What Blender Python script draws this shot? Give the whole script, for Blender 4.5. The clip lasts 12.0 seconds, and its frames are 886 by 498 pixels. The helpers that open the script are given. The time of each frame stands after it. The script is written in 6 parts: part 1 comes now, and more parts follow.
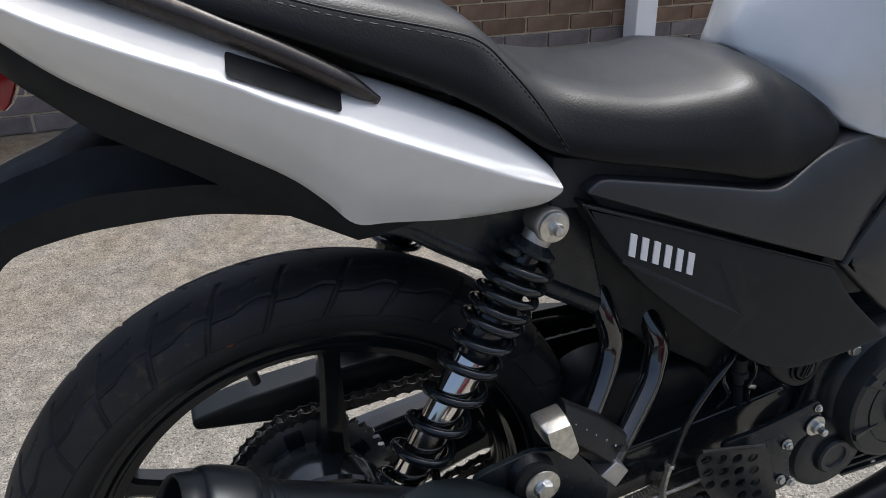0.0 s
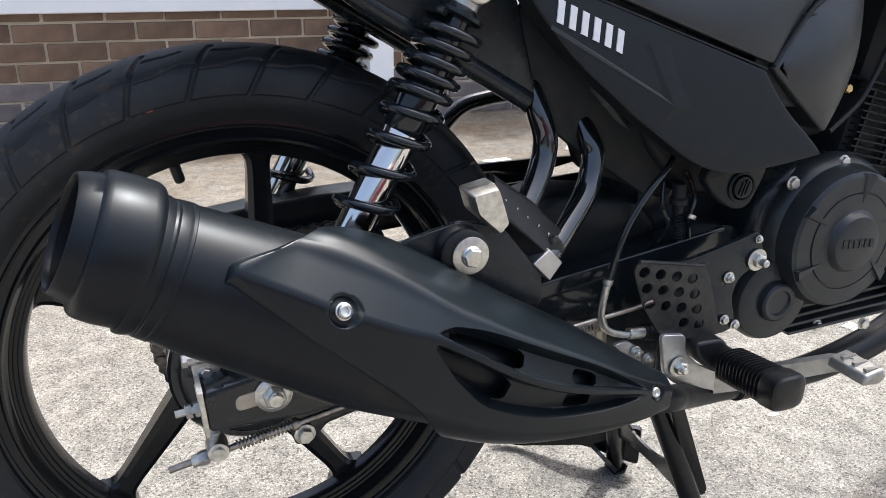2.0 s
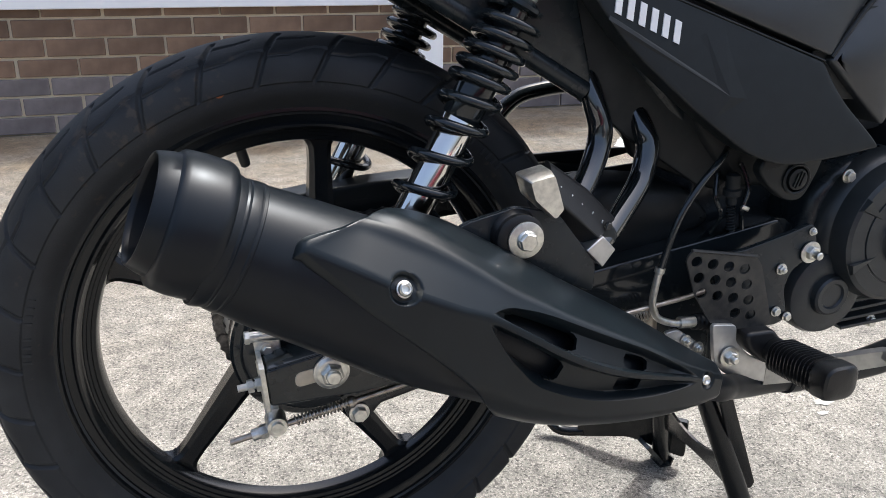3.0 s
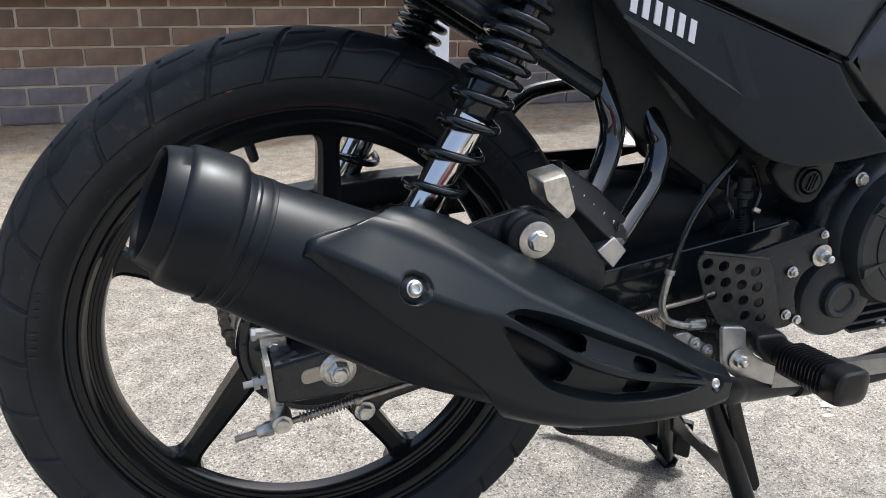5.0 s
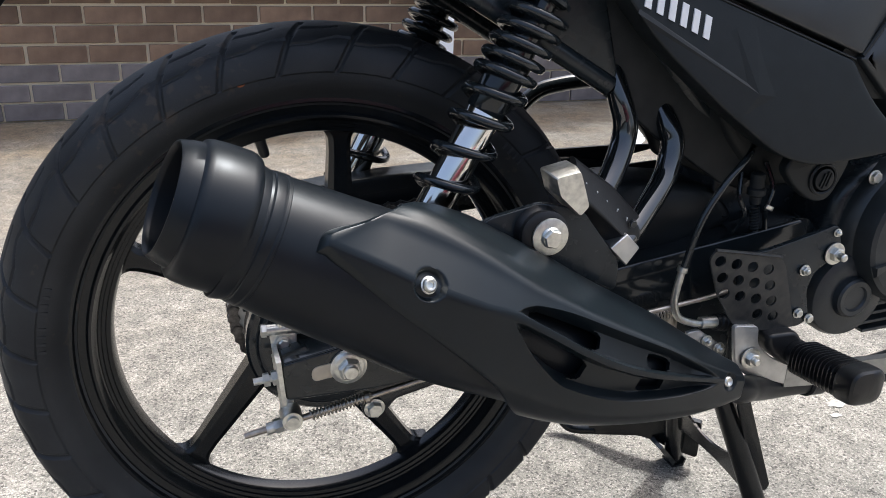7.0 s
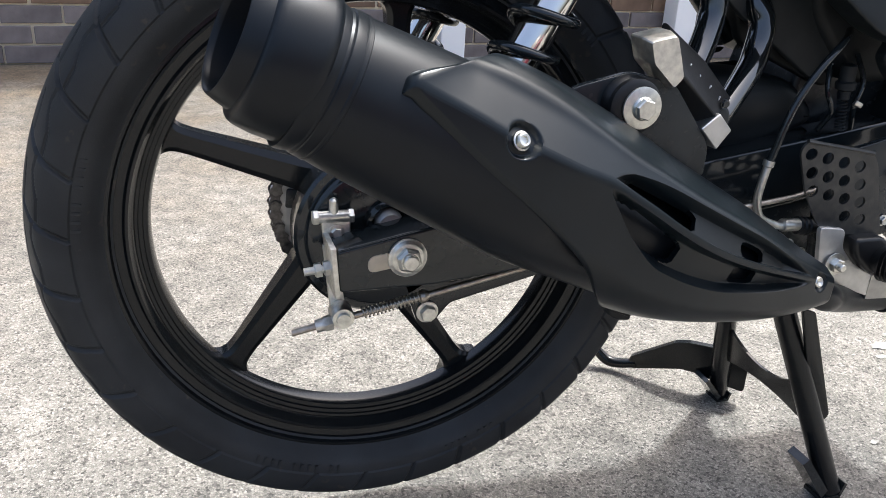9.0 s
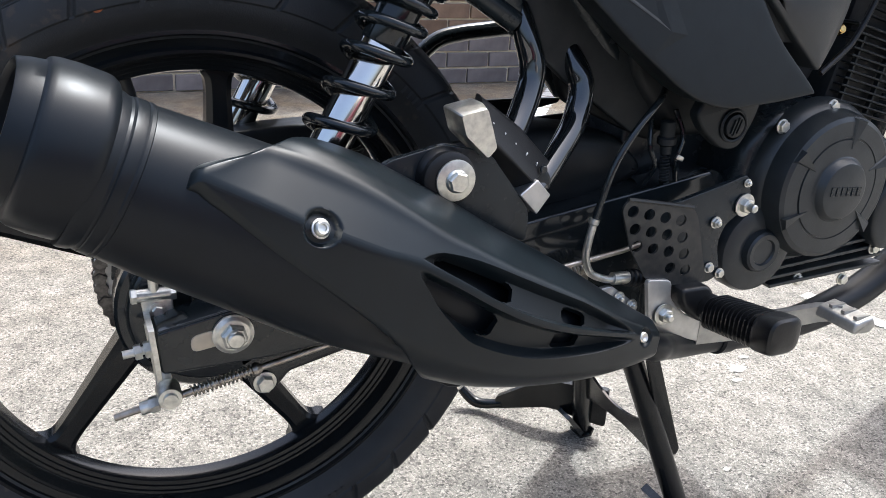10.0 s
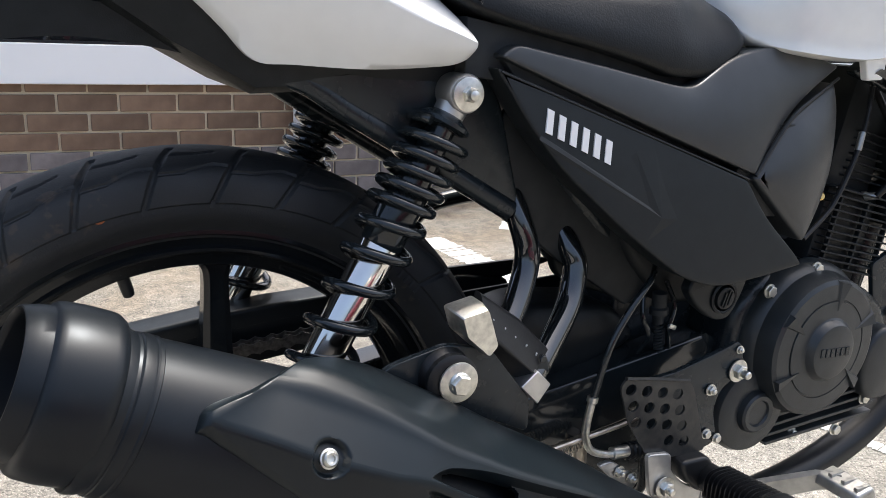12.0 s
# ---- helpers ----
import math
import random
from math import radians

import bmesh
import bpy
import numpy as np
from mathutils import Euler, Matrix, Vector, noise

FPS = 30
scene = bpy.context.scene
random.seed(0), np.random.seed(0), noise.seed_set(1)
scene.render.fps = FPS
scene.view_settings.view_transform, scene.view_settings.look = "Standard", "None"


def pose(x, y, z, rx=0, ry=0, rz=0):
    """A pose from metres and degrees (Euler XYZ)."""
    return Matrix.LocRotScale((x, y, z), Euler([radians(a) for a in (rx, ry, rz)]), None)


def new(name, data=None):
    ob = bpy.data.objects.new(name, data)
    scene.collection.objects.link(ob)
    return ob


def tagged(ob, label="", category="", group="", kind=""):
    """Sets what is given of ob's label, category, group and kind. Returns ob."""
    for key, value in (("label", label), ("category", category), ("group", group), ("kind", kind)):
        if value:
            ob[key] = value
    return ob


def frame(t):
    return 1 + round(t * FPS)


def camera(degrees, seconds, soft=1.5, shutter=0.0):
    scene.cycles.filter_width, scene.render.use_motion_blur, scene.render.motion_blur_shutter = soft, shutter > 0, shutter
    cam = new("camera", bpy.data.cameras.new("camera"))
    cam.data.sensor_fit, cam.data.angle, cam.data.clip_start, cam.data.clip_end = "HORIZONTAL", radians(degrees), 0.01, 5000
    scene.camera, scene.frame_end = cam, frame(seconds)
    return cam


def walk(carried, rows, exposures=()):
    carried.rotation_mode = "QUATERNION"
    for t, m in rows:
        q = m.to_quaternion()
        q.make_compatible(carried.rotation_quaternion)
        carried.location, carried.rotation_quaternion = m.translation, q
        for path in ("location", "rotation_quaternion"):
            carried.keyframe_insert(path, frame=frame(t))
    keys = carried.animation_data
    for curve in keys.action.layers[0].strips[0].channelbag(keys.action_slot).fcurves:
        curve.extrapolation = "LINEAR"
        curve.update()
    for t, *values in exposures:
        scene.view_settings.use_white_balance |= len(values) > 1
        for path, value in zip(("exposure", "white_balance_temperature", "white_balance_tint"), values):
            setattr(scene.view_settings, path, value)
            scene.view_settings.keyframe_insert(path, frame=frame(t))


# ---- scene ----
# camera and its walk
cam = camera(56.52, 12.0, soft=0.9)
PATH = [
    (0, -0.1074, -0.6842, 0.9997, 64.12, 0.44, -19.88),
    (0.5, -0.1185, -0.7191, 0.8469, 67.78, 0.23, -20.45),
    (1, -0.1148, -0.7701, 0.7583, 69.90, -0.95, -20.29),
    (1.5, -0.1088, -0.7784, 0.7552, 70.11, -1.07, -20.91),
    (2, -0.1005, -0.7826, 0.7466, 69.82, -0.67, -21.34),
    (2.5, -0.1044, -0.7941, 0.7440, 69.54, -0.40, -19.72),
    (3, -0.1188, -0.8003, 0.7420, 69.63, -0.60, -18.16),
    (3.2, -0.1252, -0.8000, 0.7409, 69.74, -1.02, -17.92),
    (5, -0.1230, -0.7910, 0.7429, 69.25, -1.28, -17.78),
    (5.5, -0.1231, -0.7910, 0.7434, 69.23, -1.30, -17.73),
    (6, -0.1220, -0.7911, 0.7430, 69.03, -1.31, -17.39),
    (6.5, -0.1240, -0.7877, 0.7444, 68.83, -1.26, -17.45),
    (8.3, -0.1521, -0.7637, 0.6704, 70.66, -2.64, -18.29),
    (8.5, -0.1553, -0.7461, 0.6534, 69.43, -3.02, -18.14),
    (9, -0.1812, -0.7391, 0.6394, 67.49, -2.74, -17.58),
    (9.5, -0.1668, -0.7338, 0.6520, 67.48, -2.35, -19.89),
    (10, -0.1117, -0.7370, 0.6825, 68.87, -2.99, -24.56),
    (10.5, -0.0931, -0.7337, 0.6998, 70.87, -3.29, -27.41),
    (11, -0.0839, -0.7230, 0.7134, 73.28, -4.04, -30.33),
    (11.5, -0.0968, -0.7134, 0.7294, 74.66, -4.10, -29.63),
    (12, -0.1230, -0.7030, 0.7681, 74.75, -2.39, -26.60),
]
EXPO = [(0.0, 0.34, 5850, 8), (0.3, 0.88, 6150, 8), (0.6, 1.42, 6300, 8), (1.0, 1.44, 6200, 8), (1.5, 1.28, 6000, 8), (2.0, 1.2, 5900, 8),
        (3.2, 1.08, 5900, 8), (6.5, 1.02, 5900, 8), (8.5, 1.15, 5900, 8), (9.5, 1.25, 5850, 8), (10.0, 1.3, 5820, 8), (10.5, 1.2, 5760, 8),
        (11.5, 1.18, 5780, 8), (12.0, 1.2, 6050, 8)]
walk(cam, [(t, pose(x, y, z, rx, ry, rz)) for t, x, y, z, rx, ry, rz in PATH], EXPO)
from mathutils import geometry

# world and sun: a high sun ahead of the motorcycle, a little beyond it
SUN_WAY = Vector((-0.45, -0.25, -1.0)).normalized()
world = bpy.data.worlds.new("sky")
scene.world = world
world.use_nodes = True
wn = world.node_tree.nodes
sky = wn.new("ShaderNodeTexSky")
sky.sky_type = "NISHITA"
sky.sun_disc = False
sky.sun_elevation = math.asin(-SUN_WAY.z)
sky.sun_rotation = math.atan2(-SUN_WAY.x, -SUN_WAY.y)
sky.dust_density = 10.0
sky.air_density = 1.0
world.node_tree.links.new(sky.outputs[0], wn["Background"].inputs[0])
wn["Background"].inputs[1].default_value = 0.15
sun_data = bpy.data.lights.new("sun", "SUN")
sun_data.energy = 2.0
sun_data.angle = radians(2.5)
sun_data.color = (1.0, 1.0, 0.965)
sun = new("sun", sun_data)
sun.matrix_world = Matrix.Translation((0, 0, 6)) @ (SUN_WAY.to_track_quat("-Z", "Y").to_matrix().to_4x4())


# ---- materials ----
def material(name, color, rough=0.5, metal=0.0, coat=0.0, vary=0.25, scale=60.0, bump=0.1, grain=600.0, rvary=0.12, spec=0.5, color2=None, per_object=0.0):
    """Principled material with variation at two scales in colour, roughness and relief."""
    m = bpy.data.materials.new(name)
    m.use_nodes = True
    nt = m.node_tree
    n, l = nt.nodes, nt.links
    p = n["Principled BSDF"]
    tc = n.new("ShaderNodeTexCoord")
    big, fine = n.new("ShaderNodeTexNoise"), n.new("ShaderNodeTexNoise")
    big.inputs["Scale"].default_value, big.inputs["Detail"].default_value = scale, 6.0
    fine.inputs["Scale"].default_value, fine.inputs["Detail"].default_value = grain, 3.0
    for k in (big, fine):
        l.new(tc.outputs["Object"], k.inputs["Vector"])
    mix = n.new("ShaderNodeMix")
    mix.data_type = "RGBA"
    c2 = color2 or tuple(c * (1 - vary) for c in color)
    mix.inputs["A"].default_value, mix.inputs["B"].default_value = (*color, 1), (*c2, 1)
    ramp = n.new("ShaderNodeMapRange")
    ramp.inputs["From Min"].default_value, ramp.inputs["From Max"].default_value = 0.35, 0.7
    l.new(big.outputs["Fac"], ramp.inputs["Value"])
    l.new(ramp.outputs["Result"], mix.inputs["Factor"])
    out = mix.outputs["Result"]
    if per_object:
        info = n.new("ShaderNodeObjectInfo")
        hsv = n.new("ShaderNodeHueSaturation")
        mr = n.new("ShaderNodeMapRange")
        mr.inputs["To Min"].default_value, mr.inputs["To Max"].default_value = 1 - per_object, 1 + per_object
        l.new(info.outputs["Random"], mr.inputs["Value"])
        l.new(mr.outputs["Result"], hsv.inputs["Value"])
        l.new(out, hsv.inputs["Color"])
        out = hsv.outputs["Color"]
    l.new(out, p.inputs["Base Color"])
    rr = n.new("ShaderNodeMapRange")
    rr.inputs["To Min"].default_value, rr.inputs["To Max"].default_value = max(rough - rvary, 0.02), min(rough + rvary, 1)
    l.new(big.outputs["Fac"], rr.inputs["Value"])
    l.new(rr.outputs["Result"], p.inputs["Roughness"])
    b = n.new("ShaderNodeBump")
    b.inputs["Strength"].default_value, b.inputs["Distance"].default_value = bump, 0.0006
    l.new(fine.outputs["Fac"], b.inputs["Height"])
    l.new(b.outputs["Normal"], p.inputs["Normal"])
    p.inputs["Metallic"].default_value = metal
    p.inputs["Coat Weight"].default_value = coat
    p.inputs["Coat Roughness"].default_value = 0.05
    p.inputs["Specular IOR Level"].default_value = spec
    return m


satin_black = material("satin_black_plastic", (0.0125, 0.0152, 0.0165), 0.38, bump=0.12, grain=1500, vary=0.2, spec=0.28)
grey_plastic = material("dark_grey_plastic", (0.0245, 0.0275, 0.0295), 0.38, bump=0.12, grain=1500, vary=0.15, spec=0.64, rvary=0.06)
tail_plastic = material("tail_black_plastic", (0.0115, 0.0138, 0.0152), 0.48, bump=0.3, grain=1200, spec=0.25)
gloss_black = material("gloss_black_paint", (0.0143, 0.0182, 0.0202), 0.13, coat=0.3, bump=0.02, rvary=0.05, spec=0.42)
satin_paint = material("satin_black_paint", (0.0170, 0.0225, 0.0260), 0.26, bump=0.05, grain=900, spec=0.38)
exhaust_black = material("matt_black_exhaust_paint", (0.0072, 0.0094, 0.0122), 0.37, bump=0.05, grain=1800, scale=25, rvary=0.07, spec=0.25)
shield_black = material("matt_black_heat_shield", (0.0066, 0.0102, 0.0130), 0.31, bump=0.05, grain=2200, scale=30, rvary=0.07, spec=0.32)
cast_black = material("black_cast_engine_metal", (0.0240, 0.0290, 0.0320), 0.35, bump=0.22, grain=900, vary=0.3, spec=0.5)
rim_black = material("rim_black_paint", (0.0085, 0.0100, 0.0110), 0.20, coat=0.15, bump=0.05, grain=900, rvary=0.05, spec=0.30)
rubber = material("tyre_rubber", (0.0270, 0.0290, 0.0305), 0.58, bump=0.35, grain=700, scale=18, vary=0.40, rvary=0.12, spec=0.40)
dusty_rubber = material("dusty_tyre_rubber", (0.024, 0.0235, 0.0225), 0.70, bump=0.25, grain=700, scale=22, vary=0.4, spec=0.25, color2=(0.040, 0.036, 0.031))
lacquer = material("polished_black_lacquer", (0.010, 0.012, 0.013), 0.06, coat=1.0, bump=0.02, rvary=0.03, spec=0.5)
lacquer.node_tree.nodes["Principled BSDF"].inputs["Coat IOR"].default_value = 1.65
soft_rubber = material("black_rubber", (0.012, 0.0125, 0.0135), 0.40, bump=0.15, grain=700, spec=0.38)
deep_black = material("black_recess", (0.020, 0.023, 0.025), 0.8)
chrome = material("chrome", (0.80, 0.77, 0.72), 0.10, metal=1.0, vary=0.05, bump=0.01, rvary=0.05)
zinc = material("zinc_plated_steel", (0.80, 0.79, 0.73), 0.38, metal=1.0, vary=0.3, scale=160, bump=0.15, rvary=0.14)
steel = material("bare_steel", (0.56, 0.53, 0.47), 0.40, metal=1.0, vary=0.4, scale=90, bump=0.2, color2=(0.36, 0.30, 0.24))
alloy = material("satin_aluminium", (0.62, 0.62, 0.61), 0.48, metal=1.0, vary=0.2, scale=70, bump=0.2)
worn_steel = material("worn_black_steel_plate", (0.03, 0.031, 0.032), 0.35, metal=0.3, vary=0.5, scale=140, bump=0.2, color2=(0.06, 0.058, 0.052))
brass = material("brass", (0.75, 0.5, 0.18), 0.25, metal=1.0)
silver_paint = material("silver_white_paint", (0.82, 0.82, 0.79), 0.36, metal=0.12, coat=0.6, vary=0.03, bump=0.03, grain=2500, rvary=0.04)
seat_vinyl = material("black_seat_vinyl", (0.0090, 0.0100, 0.0106), 0.36, bump=0.40, grain=600, scale=30, rvary=0.08, spec=0.24)
badge_white = material("silver_decal", (0.78, 0.78, 0.78), 0.4, vary=0.05)
red_lens = material("red_lens", (0.35, 0.01, 0.02), 0.12, coat=0.5)
rail_metal = material("dark_grey_rail", (0.06, 0.055, 0.052), 0.3, metal=0.5, bump=0.1)
chain_steel = material("chain_steel", (0.2, 0.19, 0.18), 0.4, metal=0.9, vary=0.6, scale=200, bump=0.3)
brick_brown = material("brown_brick", (0.250, 0.160, 0.102), 0.8, vary=0.45, scale=14, bump=1.0, grain=160, color2=(0.165, 0.104, 0.068), per_object=0.22)
brick_blue = material("blue_engineering_brick", (0.225, 0.195, 0.186), 0.6, vary=0.35, scale=16, bump=0.8, grain=140, color2=(0.150, 0.128, 0.122), per_object=0.2)
mortar = material("mortar", (0.95, 0.83, 0.62), 0.95, vary=0.12, scale=9, bump=0.8, grain=220)
white_paint = material("white_painted_board", (0.97, 0.97, 0.965), 0.5, vary=0.02, scale=4, bump=0.05)
line_paint = material("worn_white_road_paint", (0.66, 0.65, 0.62), 0.7, vary=0.35, scale=60, bump=0.6, grain=200)
faded_paint = material("faded_paint_flakes", (0.44, 0.42, 0.38), 0.8, vary=0.4, scale=90, bump=0.8, grain=250)
leaf_green = material("green_leaves", (0.06, 0.11, 0.03), 0.5, vary=0.5, scale=6)
orange_mark = material("orange_paint_mark", (0.35, 0.10, 0.03), 0.7)
slot_paint = material("pale_zinc_passivate", (0.62, 0.55, 0.44), 0.5, metal=0.3)
# near-black for the outlet's soot, and for shade painted in the cowl slot
soot_and_hole_shade = material("sooty_outlet_and_slot_shade", (0.006, 0.0062, 0.0065), 0.85)
fin_black = material("black_cooling_fin_paint", (0.0196, 0.0231, 0.0252), 0.5, bump=0.2, grain=900, spec=0.25)
window_glass = material("dark_window_glass", (0.012, 0.013, 0.014), 0.03, vary=0.05, bump=0.0, rvary=0.01, spec=0.9)
car_red = material("burgundy_car_paint", (0.12, 0.012, 0.022), 0.25, metal=0.2, coat=1.0, vary=0.05, bump=0.0, rvary=0.04)
leaf_dry = material("dry_leaf", (0.42, 0.27, 0.12), 0.7, vary=0.4, scale=80)


def ground_material():
    m = bpy.data.materials.new("weathered_asphalt")
    m.use_nodes = True
    nt = m.node_tree
    n, l = nt.nodes, nt.links
    p = n["Principled BSDF"]
    tc = n.new("ShaderNodeTexCoord")
    vor = n.new("ShaderNodeTexVoronoi")
    vor.inputs["Scale"].default_value = 330.0
    ed = n.new("ShaderNodeTexVoronoi")
    ed.feature = "DISTANCE_TO_EDGE"
    ed.inputs["Scale"].default_value = 330.0
    n1, n2, n3 = (n.new("ShaderNodeTexNoise") for _ in range(3))
    n1.inputs["Scale"].default_value, n1.inputs["Detail"].default_value = 1.6, 7.0
    n2.inputs["Scale"].default_value, n2.inputs["Detail"].default_value = 22.0, 9.0
    n3.inputs["Scale"].default_value, n3.inputs["Detail"].default_value = 650.0, 4.0
    for k in (vor, ed, n1, n2, n3):
        l.new(tc.outputs["Object"], k.inputs["Vector"])
    sep = n.new("ShaderNodeSeparateColor")
    l.new(vor.outputs["Color"], sep.inputs["Color"])
    cr = n.new("ShaderNodeValToRGB")
    e = cr.color_ramp
    e.elements[0].position, e.elements[0].color = 0.0, (0.075, 0.069, 0.059, 1)
    e.elements[1].position, e.elements[1].color = 1.0, (0.400, 0.372, 0.320, 1)
    mid = e.elements.new(0.22)
    mid.color = (0.215, 0.199, 0.171, 1)
    top = e.elements.new(0.7)
    top.color = (0.280, 0.260, 0.224, 1)
    l.new(sep.outputs["Red"], cr.inputs["Fac"])
    crack = n.new("ShaderNodeMapRange")
    crack.inputs["From Min"].default_value, crack.inputs["From Max"].default_value = 0.0, 0.12
    crack.inputs["To Min"].default_value, crack.inputs["To Max"].default_value = 0.50, 1.03
    l.new(ed.outputs["Distance"], crack.inputs["Value"])
    patch = n.new("ShaderNodeMapRange")
    patch.inputs["From Min"].default_value, patch.inputs["From Max"].default_value = 0.3, 0.7
    patch.inputs["To Min"].default_value, patch.inputs["To Max"].default_value = 0.78, 1.15
    l.new(n1.outputs["Fac"], patch.inputs["Value"])
    spot = n.new("ShaderNodeMapRange")
    spot.inputs["From Min"].default_value, spot.inputs["From Max"].default_value = 0.3, 0.7
    spot.inputs["To Min"].default_value, spot.inputs["To Max"].default_value = 0.66, 1.17
    l.new(n2.outputs["Fac"], spot.inputs["Value"])
    fine = n.new("ShaderNodeMapRange")
    fine.inputs["From Min"].default_value, fine.inputs["From Max"].default_value = 0.3, 0.7
    fine.inputs["To Min"].default_value, fine.inputs["To Max"].default_value = 0.62, 1.26
    l.new(n3.outputs["Fac"], fine.inputs["Value"])
    last = cr.outputs["Color"]
    for s in (crack, patch, spot, fine):
        mm = n.new("ShaderNodeMix")
        mm.data_type, mm.blend_type = "RGBA", "MULTIPLY"
        mm.inputs["Factor"].default_value = 1.0
        l.new(last, mm.inputs["A"])
        l.new(s.outputs["Result"], mm.inputs["B"])
        last = mm.outputs["Result"]
    # brown dirt washed up against the wall
    xyz = n.new("ShaderNodeSeparateXYZ")
    l.new(tc.outputs["Object"], xyz.inputs[0])
    foot = n.new("ShaderNodeMapRange")
    foot.inputs["From Min"].default_value, foot.inputs["From Max"].default_value = 0.3, 2.4
    l.new(xyz.outputs["Y"], foot.inputs["Value"])
    n4 = n.new("ShaderNodeTexNoise")
    n4.inputs["Scale"].default_value, n4.inputs["Detail"].default_value = 5.0, 8.0
    l.new(tc.outputs["Object"], n4.inputs["Vector"])
    dirt = n.new("ShaderNodeMapRange")
    dirt.inputs["From Min"].default_value, dirt.inputs["From Max"].default_value = 0.38, 0.62
    dirt.inputs["To Min"].default_value = 0.4
    l.new(n4.outputs["Fac"], dirt.inputs["Value"])
    both = n.new("ShaderNodeMath")
    both.operation = "MULTIPLY"
    l.new(foot.outputs["Result"], both.inputs[0])
    l.new(dirt.outputs["Result"], both.inputs[1])
    mm = n.new("ShaderNodeMix")
    mm.data_type, mm.blend_type = "RGBA", "MULTIPLY"
    l.new(both.outputs[0], mm.inputs["Factor"])
    l.new(last, mm.inputs["A"])
    mm.inputs["B"].default_value = (0.80, 0.66, 0.50, 1)
    l.new(mm.outputs["Result"], p.inputs["Base Color"])
    p.inputs["Roughness"].default_value = 0.88
    add = n.new("ShaderNodeMath")
    add.operation = "MULTIPLY_ADD"
    add.inputs[1].default_value = 0.4
    l.new(n3.outputs["Fac"], add.inputs[0])
    l.new(sep.outputs["Green"], add.inputs[2])
    b = n.new("ShaderNodeBump")
    b.inputs["Strength"].default_value, b.inputs["Distance"].default_value = 0.8, 0.0016
    l.new(add.outputs[0], b.inputs["Height"])
    l.new(b.outputs["Normal"], p.inputs["Normal"])
    return m


peg_rubber = material("peg_rubber", (0.008, 0.0085, 0.0095), 0.32, bump=0.15, grain=700, spec=0.40)
dull_alloy = material("dull_aluminium", (0.50, 0.50, 0.48), 0.48, metal=1.0, vary=0.3, scale=70, bump=0.25)


def mud_flecks(m, color, scale, low, high):
    """Dried mud: ragged flecks of another colour over a material."""
    n, l = m.node_tree.nodes, m.node_tree.links
    p = n["Principled BSDF"]
    old = p.inputs["Base Color"].links[0].from_socket
    tc = n.new("ShaderNodeTexCoord")
    a, b = n.new("ShaderNodeTexNoise"), n.new("ShaderNodeTexNoise")
    a.inputs["Scale"].default_value, a.inputs["Detail"].default_value = scale, 6.0
    b.inputs["Scale"].default_value, b.inputs["Detail"].default_value = scale * 0.12, 3.0
    mul = n.new("ShaderNodeMath")
    mul.operation = "MULTIPLY"
    for k in (a, b):
        l.new(tc.outputs["Object"], k.inputs["Vector"])
    l.new(a.outputs["Fac"], mul.inputs[0])
    l.new(b.outputs["Fac"], mul.inputs[1])
    r = n.new("ShaderNodeMapRange")
    r.inputs["From Min"].default_value, r.inputs["From Max"].default_value = low, high
    r.inputs["To Max"].default_value = 0.45
    l.new(mul.outputs["Value"], r.inputs["Value"])
    mix = n.new("ShaderNodeMix")
    mix.data_type = "RGBA"
    l.new(r.outputs["Result"], mix.inputs[0])
    l.new(old, mix.inputs[6])
    mix.inputs[7].default_value = (*color, 1)
    l.new(mix.outputs[2], p.inputs["Base Color"])


mud_flecks(rubber, (0.085, 0.062, 0.045), 90.0, 0.36, 0.41)
asphalt = ground_material()


# ---- mesh helpers ----
def link_mesh(name, me, mat, parent=None, label="", smooth=True, angle=35):
    me.materials.append(mat)
    if smooth:
        me.shade_smooth()
        me.set_sharp_from_angle(angle=radians(angle))
    ob = new(name, me)
    if parent:
        ob.parent = parent
    if label:
        tagged(ob, label)
    return ob


def part(name, bm, mat, parent=None, label="", smooth=True, angle=35):
    """Links a bmesh as one mesh object under a thing or a part."""
    bmesh.ops.recalc_face_normals(bm, faces=bm.faces)
    me = bpy.data.meshes.new(name)
    bm.to_mesh(me)
    bm.free()
    return link_mesh(name, me, mat, parent, label, smooth, angle)


def skin(bm, loops, closed=True, cap=True):
    """Joins loops of points with equal counts by quads."""
    vs = [[bm.verts.new(p) for p in lp] for lp in loops]
    k = len(vs[0])
    for a, b in zip(vs, vs[1:]):
        for i in range(k if closed else k - 1):
            j = (i + 1) % k
            bm.faces.new((a[i], a[j], b[j], b[i]))
    if cap and closed:
        bm.faces.new(vs[0][::-1])
        bm.faces.new(vs[-1])
    return vs


def spline(pts, steps=8):
    """A smooth line through points (any dimension)."""
    p = [Vector(q) for q in pts]
    p = [2 * p[0] - p[1], *p, 2 * p[-1] - p[-2]]
    out = []
    for a, b, c, d in zip(p, p[1:], p[2:], p[3:]):
        for i in range(steps):
            t = i / steps
            out.append(0.5 * (2 * b + (c - a) * t + (2 * a - 5 * b + 4 * c - d) * t * t + (3 * b - a - 3 * c + d) * t ** 3))
    out.append(p[-2])
    return out


